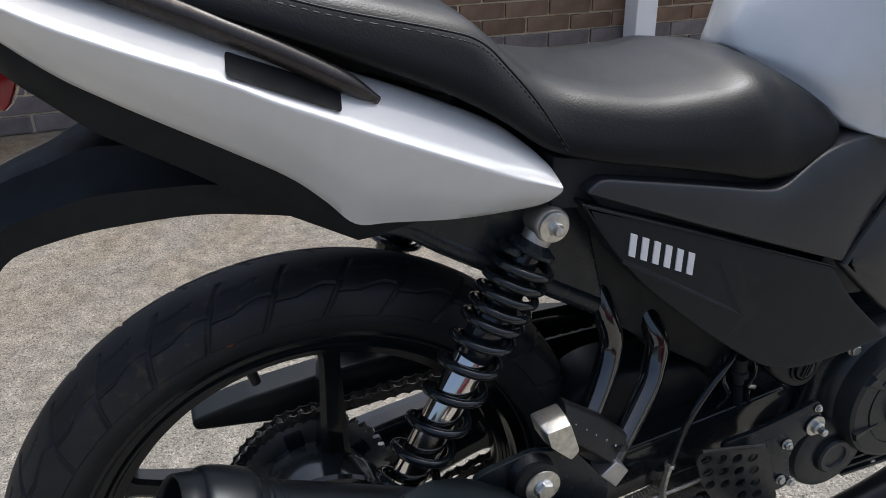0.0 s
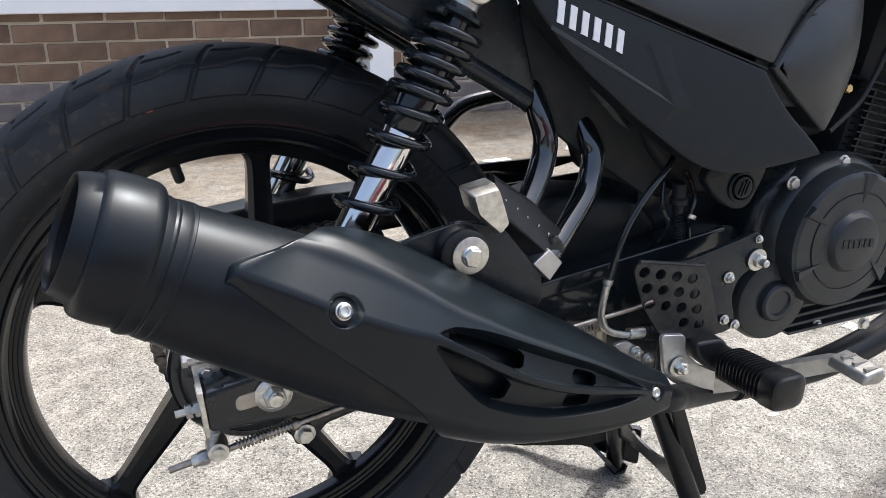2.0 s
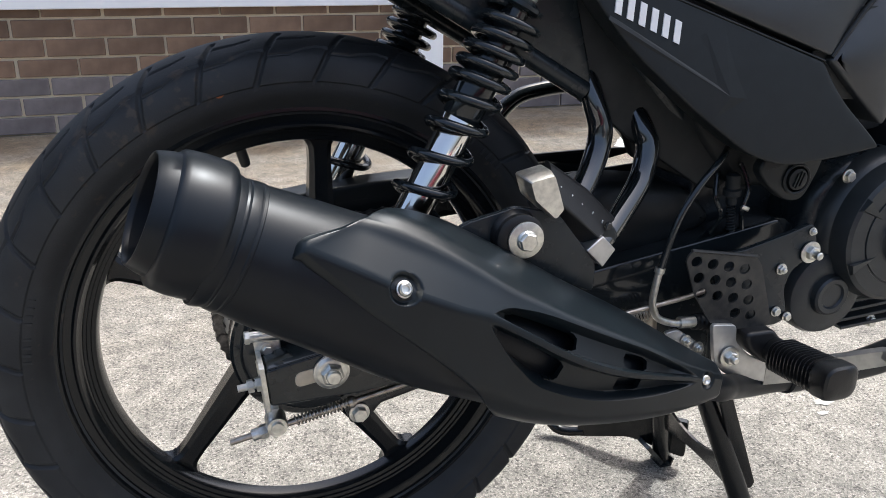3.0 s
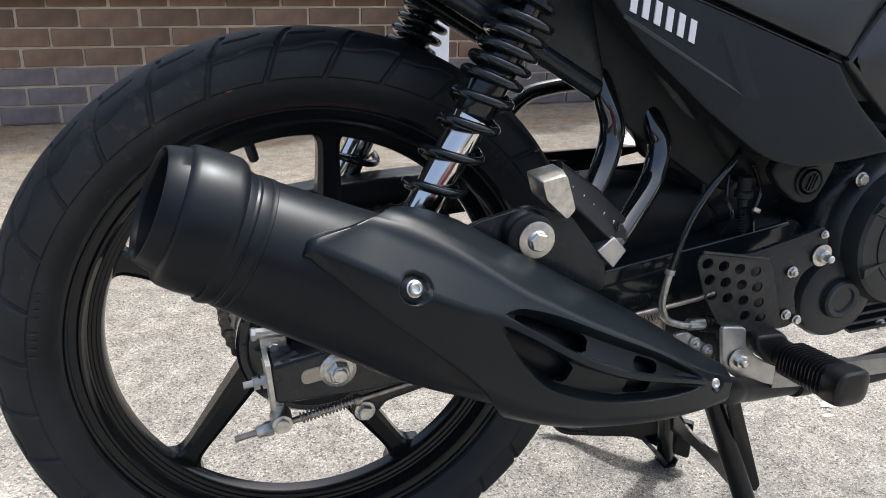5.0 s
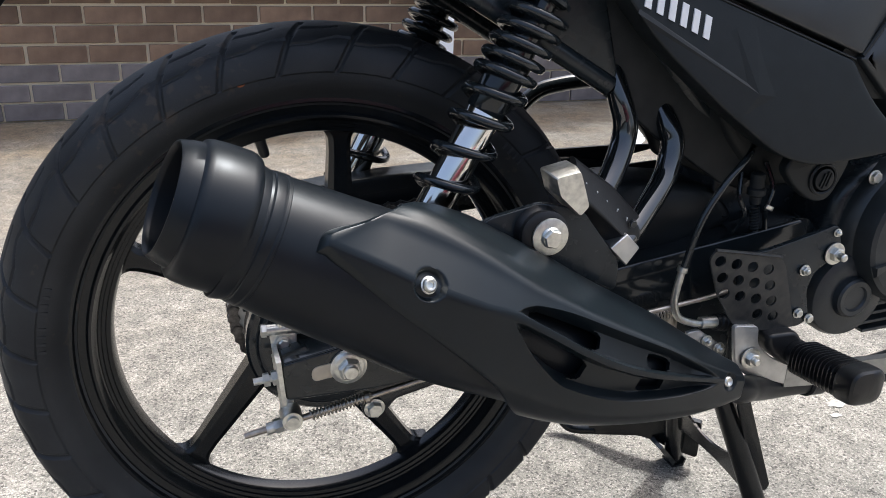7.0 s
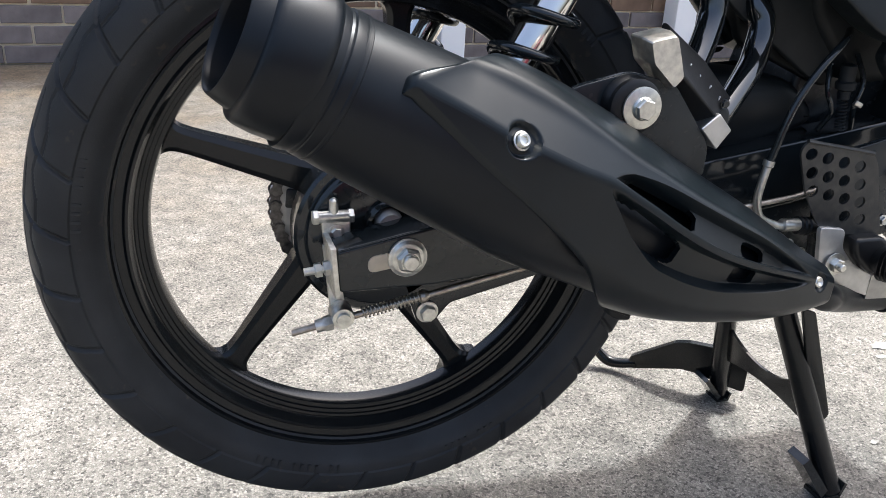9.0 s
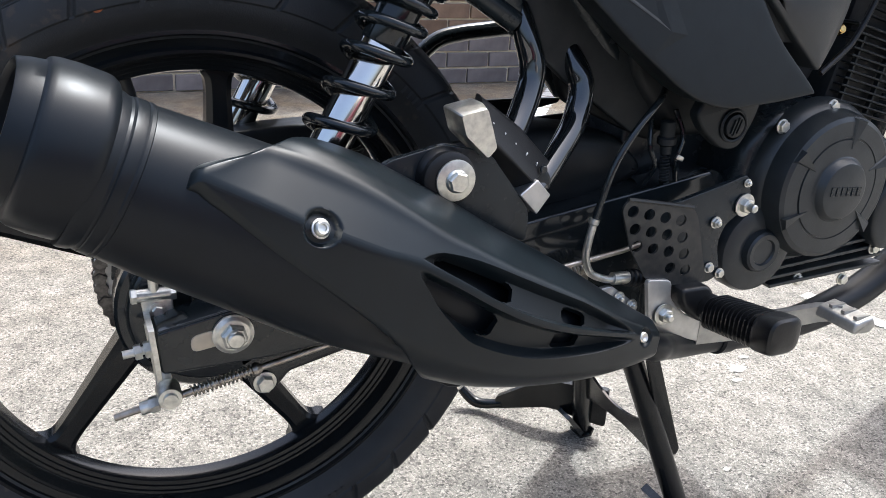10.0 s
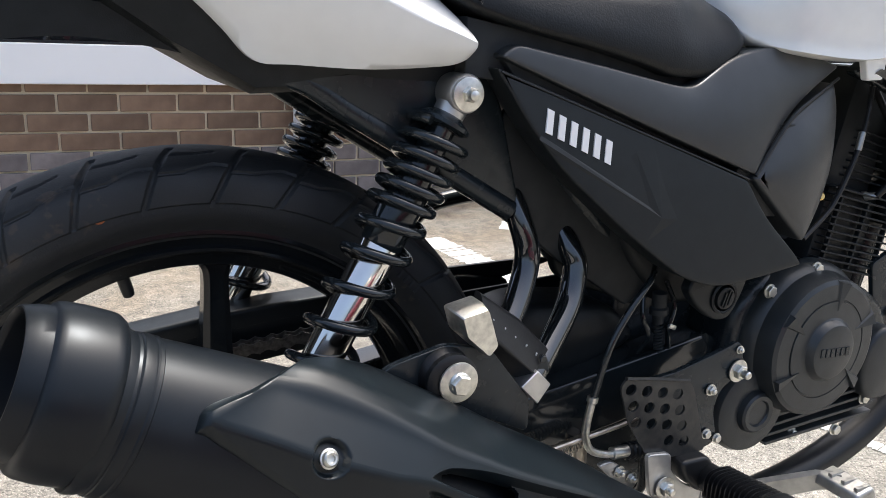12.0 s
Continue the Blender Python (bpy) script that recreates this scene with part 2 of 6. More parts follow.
def tube(bm, pts, radius, segs=14, steps=8, smooth=True, cap=True):
    """A round tube along points; radius a number or one for each point."""
    rad = radius if isinstance(radius, (list, tuple)) else [radius] * len(pts)
    path = spline([(*p, r) for p, r in zip(pts, rad)], steps) if smooth and len(pts) > 2 else [Vector((*p, r)) for p, r in zip(pts, rad)]
    loops, up = [], None
    for i, q in enumerate(path):
        a, b = Vector(path[max(i - 1, 0)][:3]), Vector(path[min(i + 1, len(path) - 1)][:3])
        d = (b - a).normalized()
        if up is None:
            up = d.orthogonal().normalized()
        up = (up - d * up.dot(d)).normalized()
        side = d.cross(up)
        c = Vector(q[:3])
        loops.append([c + q[3] * (math.cos(2 * math.pi * k / segs) * up + math.sin(2 * math.pi * k / segs) * side) for k in range(segs)])
    skin(bm, loops, cap=cap)
    return bm


def turned(bm, profile, origin, axis, segs=48, closed_profile=False):
    """A turned solid: profile of (distance along axis, radius)."""
    axis = Vector(axis).normalized()
    u = axis.orthogonal().normalized()
    v = axis.cross(u)
    o = Vector(origin)
    loops = [[o + axis * s + max(r, 1e-5) * (math.cos(2 * math.pi * k / segs) * u + math.sin(2 * math.pi * k / segs) * v) for k in range(segs)] for s, r in profile]
    if closed_profile:
        loops.append(loops[0])
    skin(bm, loops, cap=not closed_profile)
    if closed_profile:
        bmesh.ops.remove_doubles(bm, verts=bm.verts, dist=1e-6)
    return bm


def rounded(outline, r, steps=4):
    """Rounds the corners of a closed outline."""
    out, n = [], len(outline)
    rad = r if isinstance(r, (list, tuple)) else [r] * n
    for i in range(n):
        p, a, b = Vector(outline[i]), Vector(outline[i - 1]), Vector(outline[(i + 1) % n])
        k = rad[i]
        da, db = (a - p), (b - p)
        pa = p + da.normalized() * min(k, da.length * 0.48)
        pb = p + db.normalized() * min(k, db.length * 0.48)
        for s in range(steps + 1):
            t = s / steps
            out.append((1 - t) ** 2 * pa + 2 * t * (1 - t) * p + t * t * pb)
    return out


def inset(outline, d):
    n, out = len(outline), []
    area = sum(outline[i - 1].x * outline[i].y - outline[i].x * outline[i - 1].y for i in range(n))
    sgn = 1 if area > 0 else -1
    for i in range(n):
        a = (outline[i] - outline[i - 1])
        b = (outline[(i + 1) % n] - outline[i])
        if a.length < 1e-9: a = b
        if b.length < 1e-9: b = a
        t = (a.normalized() + b.normalized())
        t = t.normalized() if t.length > 1e-6 else a.normalized()
        out.append(outline[i] + sgn * d * Vector((-t.y, t.x)))
    return out


def slab(bm, outline, face, depth, edge=0.003, bulge=0.0, steps=3, corner=None):
    """A panel in the x-z plane: outline of (x, z); face is the y of its outer side, a number or a function of (x, z);
    depth its thickness; edge the rounding; bulge how far its middle swells outwards."""
    o = rounded(outline, corner) if corner else [Vector(p) for p in outline]
    f = face if callable(face) else (lambda x, z: face)
    loops = [[Vector((p.x, f(p.x, p.y) + depth, p.y)) for p in o]]
    for i in range(steps + 1):
        a = math.pi / 2 * i / steps
        ring = inset(o, edge * (1 - math.cos(a)))
        loops.append([Vector((p.x, f(p.x, p.y) + edge * (1 - math.sin(a)), p.y)) for p in ring])
    if not bulge:
        skin(bm, loops)
        return bm
    vs = skin(bm, loops, cap=False)
    bm.faces.new(vs[0][::-1])
    rim = vs[-1]
    flat = [Vector((p.x, p.y)) for p in inset(o, edge)]
    n = len(flat)
    step = 0.005
    x0, z0 = min(p.x for p in flat) - 2 * step, min(p.y for p in flat) - 2 * step
    nx, nz = int((max(p.x for p in flat) - x0) / step) + 3, int((max(p.y for p in flat) - z0) / step) + 3
    gx, gz = np.meshgrid(x0 + step * np.arange(nx), z0 + step * np.arange(nz), indexing="ij")
    inside = np.zeros((nx, nz), bool)
    gap = np.full((nx, nz), 1.0)
    for a, b in zip(flat, flat[1:] + flat[:1]):
        cross = (a.y > gz) != (b.y > gz)
        inside ^= cross & (gx < a.x + (gz - a.y) * (b.x - a.x) / ((b.y - a.y) or 1e-9))
        t = np.clip(((gx - a.x) * (b.x - a.x) + (gz - a.y) * (b.y - a.y)) / max(1e-12, (b - a).length_squared), 0, 1)
        gap = np.minimum(gap, np.hypot(gx - a.x - t * (b.x - a.x), gz - a.y - t * (b.y - a.y)))
    # a soap-film swelling: smooth inside, nought at the rim
    u = np.zeros((nx, nz))
    for _ in range(900):
        u[1:-1, 1:-1] = 0.25 * (u[2:, 1:-1] + u[:-2, 1:-1] + u[1:-1, 2:] + u[1:-1, :-2]) + 1.0
        u[~inside] = 0.0
    u /= u.max()
    pick = [(i, k) for i in range(nx) for k in range(nz) if inside[i, k] and gap[i, k] > 0.45 * step]
    pts = flat + [Vector((gx[q], gz[q])) for q in pick]
    out = geometry.delaunay_2d_cdt(pts, [(k, (k + 1) % n) for k in range(n)], [], 1, 1e-7)
    made = []
    for p, src in zip(out[0], out[3]):
        k = min(src) if src else -1
        if 0 <= k < n:
            made.append(rim[k])
        else:
            h = u[pick[k - n]] if k >= n else 0.0
            made.append(bm.verts.new((p.x, f(p.x, p.y) - bulge * h, p.y)))
    for tri_ in out[2]:
        if len({made[k] for k in tri_}) == 3 and not bm.faces.get([made[k] for k in tri_]):
            bm.faces.new([made[k] for k in tri_])
    return bm


def box(bm, centre, size, turn=None, bevel=0.0):
    m = Matrix.Translation(centre) @ (turn or Matrix.Identity(4)) @ Matrix.Diagonal((*size, 1))
    r = bmesh.ops.create_cube(bm, size=1.0, matrix=m)
    if bevel:
        es = list({e for v in r["verts"] for e in v.link_edges})
        bmesh.ops.bevel(bm, geom=es, offset=bevel, segments=2, affect="EDGES", profile=0.5)
    return bm


def hexagon(bm, origin, axis, r, h, chamfer=0.15):
    axis = Vector(axis).normalized()
    u = axis.orthogonal().normalized()
    v = axis.cross(u)
    o = Vector(origin)
    loops = []
    for s, k in ((0, 1), (h * (1 - chamfer), 1), (h, 1 - chamfer * 0.8)):
        loops.append([o + axis * s + r * k * (math.cos(math.pi * i / 3) * u + math.sin(math.pi * i / 3) * v) for i in range(6)])
    skin(bm, loops)


OUT = Vector((0, -1, 0))


def bolt(name, at, r, mat, parent, washer=1.6, stud=0.0, axis=OUT, label=""):
    """A hexagon bolt with its washer and, with stud, a threaded end that stands out."""
    bm = bmesh.new()
    at, axis = Vector(at), Vector(axis).normalized()
    w = r * 0.25
    if washer:
        turned(bm, [(0, r * washer * 0.97), (w * 0.3, r * washer), (w, r * washer), (w * 1.1, r * washer * 0.95)], at, axis, 28)
    hexagon(bm, at + axis * w, axis, r, r * 0.75)
    if stud:
        turned(bm, [(r * 0.8, r * 0.55), (r * 0.8 + stud, r * 0.55), (r * 0.95 + stud, r * 0.4)], at, axis, 16)
    return part(name, bm, mat, parent, label, angle=30)


def lerp(table, x):
    """Reads a table of (x, value...) at x along a smooth line through its rows that does not overshoot."""
    if x <= table[0][0]:
        return table[0][1:]
    if x >= table[-1][0]:
        return table[-1][1:]
    i = next(k for k in range(len(table) - 1) if x <= table[k + 1][0])
    a, b = table[i], table[i + 1]
    h = b[0] - a[0]
    t = (x - a[0]) / h
    out = []
    for k in range(1, len(a)):
        d = (b[k] - a[k]) / h
        m = []
        for j in (i, i + 1):
            if 0 < j < len(table) - 1:
                d0 = (table[j][k] - table[j - 1][k]) / (table[j][0] - table[j - 1][0])
                d1 = (table[j + 1][k] - table[j][k]) / (table[j + 1][0] - table[j][0])
                m.append(2 * d0 * d1 / (d0 + d1) if d0 * d1 > 0 else 0.0)
            else:
                m.append(d)
        out.append((2 * t ** 3 - 3 * t * t + 1) * a[k] + (t ** 3 - 2 * t * t + t) * h * m[0] + (3 * t * t - 2 * t ** 3) * b[k] + (t ** 3 - t * t) * h * m[1])
    return tuple(out)

# ---- the setting ----
WALL_X, WALL_Y, WALL_TURN, COURSE_Z = -0.680, 2.817, 0.0078, 0.2258
wall_m = Matrix.Translation((WALL_X, WALL_Y, 0)) @ Matrix.Rotation(WALL_TURN, 4, "Z")

bm = bmesh.new()
box(bm, (0, 0, -0.05), (400, 400, 0.1))
tagged(part("ground", bm, asphalt, smooth=False), "weathered grey asphalt with pale exposed stone chips", "ground", kind="structure")

bm = bmesh.new()
box(bm, (1.5, 0.125, 0.315), (16, 0.23, 0.63))
box(bm, (1.5, 0.125, 1.73), (16, 0.23, 0.26))
wall = part("wall_north", bm, mortar, smooth=False)
wall.matrix_world = wall_m
tagged(wall, "low brown brick wall with blue brick plinth and pale mortar", "wall", kind="structure")

bm = bmesh.new()
box(bm, (1.5, -0.015, 0.5625), (16, 0.03, 0.151), bevel=0.004)
board = part("wall_cladding", bm, white_paint, smooth=False)
board.matrix_world = wall_m
tagged(board, "white painted sill band above the brick plinth wall", "cladding", kind="structure")

# long dark window over the sill band
bm = bmesh.new()
box(bm, (1.5, 0.010, 0.643), (16, 0.02, 0.010))
win = part("window_1", bm, soft_rubber, smooth=False)
win.matrix_world = wall_m
tagged(win, "long dark reflective window above a white sill", "window", kind="structure")
for k in range(4):
    bm = bmesh.new()
    box(bm, (-4.5 + 4.0 * k, 0.020, 1.123), (3.94, 0.008, 0.95))
    part("pane", bm, window_glass, win, smooth=False)
for k in range(5):
    bm = bmesh.new()
    box(bm, (-6.5 + 4.0 * k, 0.015, 1.123), (0.06, 0.05, 0.95), bevel=0.004)
    part("mullion", bm, white_paint, win, smooth=False)
bm = bmesh.new()
box(bm, (1.5, -0.005, 1.73), (16, 0.02, 0.26), bevel=0.004)
fascia = part("trim", bm, white_paint, smooth=False)
fascia.matrix_world = wall_m
tagged(fascia, "white fascia board above the window", "fascia", kind="structure")


def wall_post(x0):
    bm = bmesh.new()
    box(bm, (0, 0, 0.925), (0.11, 0.11, 1.85), bevel=0.004)
    p = part("wall_post", bm, white_paint, smooth=False)
    bm = bmesh.new()
    box(bm, (0, 0, 0.006), (0.14, 0.14, 0.012), bevel=0.002)
    part("base_plate", bm, white_paint, p, smooth=False)
    p.matrix_world = wall_m @ Matrix.Translation((x0 + 0.055 - WALL_X, -0.09, 0))
    return tagged(p, "white square post standing against the brick wall", "post", "posts along the wall")


wall_post(0.920)
wall_post(2.065)

# worn white lines on the ground
for k, (a, b, w) in enumerate([((1.18, 1.95), (1.235, 1.34), 0.105), ((1.54, 1.98), (2.12, 2.72), 0.07), ((1.285, 0.385), (1.355, 0.10), 0.034)]):
    a, b = Vector(a), Vector(b)
    d = (b - a).normalized()
    s = Vector((-d.y, d.x))
    bm = bmesh.new()
    n = 110
    va, vb = [], []
    for i in range(n + 1):
        c = a + (b - a) * i / n
        ja, jb = (0.26 * w * noise.noise(Vector((i * 0.9, k * 7.0 + j, 0))) for j in (0, 3))
        va.append(bm.verts.new((*(c + s * (w / 2 + ja)), 0.002)))
        vb.append(bm.verts.new((*(c - s * (w / 2 + jb)), 0.002)))
    for i in range(n):
        if noise.noise(Vector((i * 0.35, 9.0 + k, 0))) > -0.28:
            bm.faces.new((va[i], va[i + 1], vb[i + 1], vb[i]))
    tagged(part("road_marking", bm, line_paint, smooth=False), "worn and broken white painted line on asphalt", "road marking", kind="structure")

# small flakes of old paint left on the ground
rng3 = random.Random(12)
bm = bmesh.new()
for x, y, r in ((0.684, -0.039, 0.007), (0.91, 0.18, 0.018), (0.88, 0.15, 0.010), (0.95, 0.21, 0.010)):
    k = 26
    ring = []
    for i in range(k):
        a = 2 * math.pi * i / k
        q = r * (0.75 + 0.45 * noise.noise(Vector((math.cos(a) * 2, math.sin(a) * 2, x * 40))) + rng3.uniform(-0.12, 0.12))
        ring.append(bm.verts.new((x + q * math.cos(a) * 1.4, y + q * math.sin(a) * 0.7, 0.0016)))
    bm.faces.new(ring)
tagged(part("road_marking", bm, faded_paint, smooth=False), "small flakes of worn white paint on asphalt", "road marking", kind="structure")

# a low green shrub far along the wall
shrub = new("shrub")
tagged(shrub, "small green leafy shrub growing by the wall", "shrub")
bm = bmesh.new()
for k in range(6):
    a = k * 1.05
    tube(bm, [(0, 0, 0), (0.05 * math.cos(a), 0.05 * math.sin(a), 0.15), (0.16 * math.cos(a), 0.16 * math.sin(a), 0.36)], [0.008, 0.006, 0.003], 8)
part("trunk", bm, leaf_dry, shrub)
bm = bmesh.new()
for k in range(900):
    d = Vector((rng3.gauss(0, 1), rng3.gauss(0, 1), rng3.gauss(0, 1))).normalized()
    c = Vector((0, 0, 0.33)) + Vector((d.x * 0.26, d.y * 0.20, d.z * 0.24)) * rng3.uniform(0.45, 1.0) * (1 + 0.25 * noise.noise(d * 2.3))
    n = Vector((rng3.gauss(0, 1), rng3.gauss(0, 1), rng3.gauss(0.6, 1))).normalized()
    u = n.orthogonal().normalized()
    w = n.cross(u)
    L_, q = rng3.uniform(0.018, 0.035), rng3.uniform(0.007, 0.013)
    bm.faces.new([bm.verts.new(c + p) for p in (-u * L_, w * q + n * 0.003, u * L_, -w * q + n * 0.003)])
part("crown", bm, leaf_green, shrub, smooth=False)
shrub.location = (5.45, 2.50, 0)

# a burgundy car parked across the yard, mirrored in the window
def parked_car():
    car = new("car")
    car.location = (0.9, -4.6, 0)
    tagged(car, "burgundy hatchback car parked on the asphalt across the yard", "car")
    BODY = [(-2.02, 0.42, 0.66, 0.62), (-1.98, 0.30, 0.80, 0.72), (-1.80, 0.24, 0.93, 0.80), (-1.20, 0.20, 0.97, 0.85), (-0.40, 0.19, 0.96, 0.87), (0.55, 0.19, 0.94, 0.87), (1.05, 0.19, 0.90, 0.85), (1.55, 0.21, 0.80, 0.81), (1.86, 0.26, 0.68, 0.72), (1.97, 0.34, 0.56, 0.60)]
    CABIN = [(-1.86, 0.90, 0.98, 0.62, 0.66), (-1.55, 0.92, 1.28, 0.58, 0.72), (-1.25, 0.93, 1.39, 0.57, 0.76), (-0.40, 0.93, 1.46, 0.58, 0.79), (0.10, 0.92, 1.43, 0.57, 0.79), (0.55, 0.91, 1.22, 0.60, 0.77), (1.02, 0.88, 0.92, 0.64, 0.72)]
    bm = bmesh.new()
    loops = []
    for k in range(49):
        x = -2.02 + 3.99 * k / 48
        lo, hi, w = lerp(BODY, x)
        arch = max(math.exp(-((x - c) / 0.30) ** 6) for c in (-1.22, 1.22))
        lo += 0.32 * arch
        half = [(-w * 0.80, lo), (-w * 0.97, lo + 0.03), (-w, lo + (hi - lo) * 0.45), (-w * 0.985, lo + (hi - lo) * 0.74), (-w * 0.90, hi - 0.02), (-w * 0.70, hi), (0, hi + 0.02)]
        loops.append([Vector((x, y, z)) for y, z in half] + [Vector((x, -y, z)) for y, z in half[::-1][1:]])
    skin(bm, loops)
    part("body", bm, car_red, car, angle=40)
    bm = bmesh.new()
    loops = []
    for k in range(33):
        x = -1.86 + 2.88 * k / 32
        lo, hi, wt, wb = lerp(CABIN, x)
        half = [(-wb, lo), (-wb * 0.6 - wt * 0.4, lo + (hi - lo) * 0.6), (-wt, hi - 0.02)]
        loops.append([Vector((x, y, z)) for y, z in half] + [Vector((x, -y, z)) for y, z in half[::-1]])
    skin(bm, loops)
    part("window", bm, window_glass, car, "dark car glass", angle=40)
    bm = bmesh.new()
    loops = []
    for k in range(25):
        x = -1.60 + 1.95 * k / 24
        lo, hi, wt, wb = lerp(CABIN, x)
        loops.append([Vector((x, y, z)) for y, z in ((-wt - 0.012, hi - 0.06), (-wt + 0.01, hi - 0.005), (-wt * 0.6, hi + 0.015), (wt * 0.6, hi + 0.015), (wt - 0.01, hi - 0.005), (wt + 0.012, hi - 0.06))])
    skin(bm, loops)
    part("roof", bm, car_red, car, angle=40)
    for x in (-1.22, 1.22):
        for sy in (-1, 1):
            bm = bmesh.new()
            turned(bm, [(-0.09, 0.20), (-0.095, 0.28), (-0.07, 0.305), (0.07, 0.305), (0.09, 0.28), (0.085, 0.20)], (x, sy * 0.76, 0.305), (0, sy, 0), 40)
            wheel = part("wheel", bm, dusty_rubber, car, "car wheel with silver rim")
            bm = bmesh.new()
            turned(bm, [(0.0, 0.01), (0.075, 0.05), (0.070, 0.15), (0.085, 0.20), (0.06, 0.205)], (x, sy * 0.76, 0.305), (0, sy, 0), 40)
            part("rim", bm, alloy, wheel)
    for sy in (-1, 1):
        bm = bmesh.new()
        box(bm, (0.50, sy * 0.93, 0.99), (0.10, 0.19, 0.13), bevel=0.03)
        part("door_mirror", bm, car_red, car)
        bm = bmesh.new()
        box(bm, (1.78, sy * 0.64, 0.62), (0.20, 0.20, 0.12), Matrix.Rotation(0.35, 4, "Y"), 0.03)
        part("headlight", bm, chrome, car, "clear headlamp")
        bm = bmesh.new()
        box(bm, (-1.93, sy * 0.66, 0.76), (0.12, 0.16, 0.20), bevel=0.03)
        part("tail_light", bm, red_lens, car, "red tail lamp")
        for x in (-0.62, 0.42):
            bm = bmesh.new()
            box(bm, (x, sy * 0.872, 0.58), (0.008, 0.008, 0.60))
            part("door_seam", bm, soft_rubber, car, smooth=False)


parked_car()

# ---- the motorcycle: x ahead, y to its left, its middle plane at y = 0 ----
bike = new("motorcycle")
tagged(bike, "small black and silver motorcycle on its centre stand", "motorcycle")
HUB = Vector((-0.0065, 0, 0.3565))
FRONT = Vector((1.342, 0.0, 0.305))


def tyre_mesh(R, half, bead, repeats, n=2048, steps=18, deep=1.0, wide=1.0):
    """A tyre with a grooved tread, as a closed ring round the y axis."""
    prof = []
    ctrl = spline([(bead - 0.002, -half * 0.60), (bead + 0.008, -half * 0.74), (bead + 0.026, -half), (R - 0.0185, -half * 0.95), (R - 0.0068, -half * 0.62), (R, 0.0),
                   (R - 0.0068, half * 0.62), (R - 0.0185, half * 0.95), (bead + 0.026, half), (bead + 0.008, half * 0.74), (bead - 0.002, half * 0.60)], steps)
    ctrl = [Vector(c[:2]) for c in ctrl]
    m = len(ctrl)
    length = [0.0]
    for a, b in zip(ctrl, ctrl[1:]):
        length.append(length[-1] + (b - a).length)
    total = length[-1]
    verts = np.zeros((n, m, 3))
    th = np.arange(n) / n * 2 * np.pi
    ph = (th * repeats / (2 * np.pi)) % 1.0
    ctr = total / 2

    def near(p, c, w):
        d = (p - c) % 1.0
        return np.clip(1.6 - np.minimum(d, 1 - d) / w * 1.6, 0, 1)

    for j, c in enumerate(ctrl):
        v = (length[j] - ctr) / ctr
        a = abs(v)
        p = (ph + (0.5 if v > 0 else 0.0)) % 1.0
        cut = np.zeros(n)
        # a long groove from the shoulder, bending towards the crown
        if a < 0.655:
            lean = 0.72 - 0.95 * (0.62 - a)
            if a > 0.07:
                cut = np.maximum(cut, (0.0028 if a > 0.3 else 0.0020) * deep * near(p, lean, 0.062 * wide))
            # stepped grooves round the tyre, from each long groove to the next
            q = (p - lean) % 1.0
            ramp = np.clip((q - 0.28) / 0.34, 0, 1)
            for base, swing_, depth in ((0.345, 0.075, 0.0019), (0.150, 0.055, 0.0016)):
                wave = base + 0.02 * np.clip(1 - q * 4, 0, 1) + swing_ * ramp
                lit = 1.0 if base > 0.2 else np.clip((q - 0.35) * 20, 0, 1)
                cut = np.maximum(cut, depth * deep * lit * np.clip(1.5 - np.abs(a - wave) / (0.018 * wide) * 1.5, 0, 1))
        elif a < 0.96:
            cut = np.full(n, 0.0016)
        nx, ny = (ctrl[min(j + 1, m - 1)] - ctrl[max(j - 1, 0)]).normalized()
        r = c.x - cut * abs(ny)
        y = c.y + cut * abs(nx) * (1 if c.y < 0 else -1)
        verts[:, j, 0], verts[:, j, 1], verts[:, j, 2] = r * np.cos(th), y, r * np.sin(th)
    idx = np.arange(n * m).reshape(n, m)
    nxt = np.roll(idx, -1, axis=0)
    faces = np.stack([idx[:, :-1], idx[:, 1:], nxt[:, 1:], nxt[:, :-1]], -1).reshape(-1, 4)
    me = bpy.data.meshes.new("tyre")
    me.from_pydata(verts.reshape(-1, 3).tolist(), [], faces.tolist())
    me.update()
    return me


def rim_bm(R, half):
    bm = bmesh.new()
    side = [(half - 0.002, R - 0.006), (half, R), (half + 0.0035, R - 0.001), (half + 0.004, R - 0.005), (half - 0.003, R - 0.009), (half - 0.004, R - 0.016),
            (half - 0.001, R - 0.0185), (half - 0.001, R - 0.021), (half - 0.008, R - 0.024)]
    near_side = side[:9] + [(half - 0.010, R - 0.0255), (half - 0.0130, R - 0.026), (half - 0.0134, R - 0.0285), (half - 0.0155, R - 0.0292), (half - 0.0160, R - 0.0325), (half - 0.0180, R - 0.0332), (half - 0.0185, R - 0.0370), (half - 0.0200, R - 0.0378), (half - 0.0270, R - 0.0395)]
    far_side = side[:8] + [(half - 0.008, R - 0.024), (half - 0.012, R - 0.031), (half - 0.022, R - 0.0395)]
    prof = [(-s, r) for s, r in near_side] + [(s, r) for s, r in far_side[::-1]]
    turned(bm, prof, (0, 0, 0), (0, 1, 0), 128, closed_profile=True)
    return bm


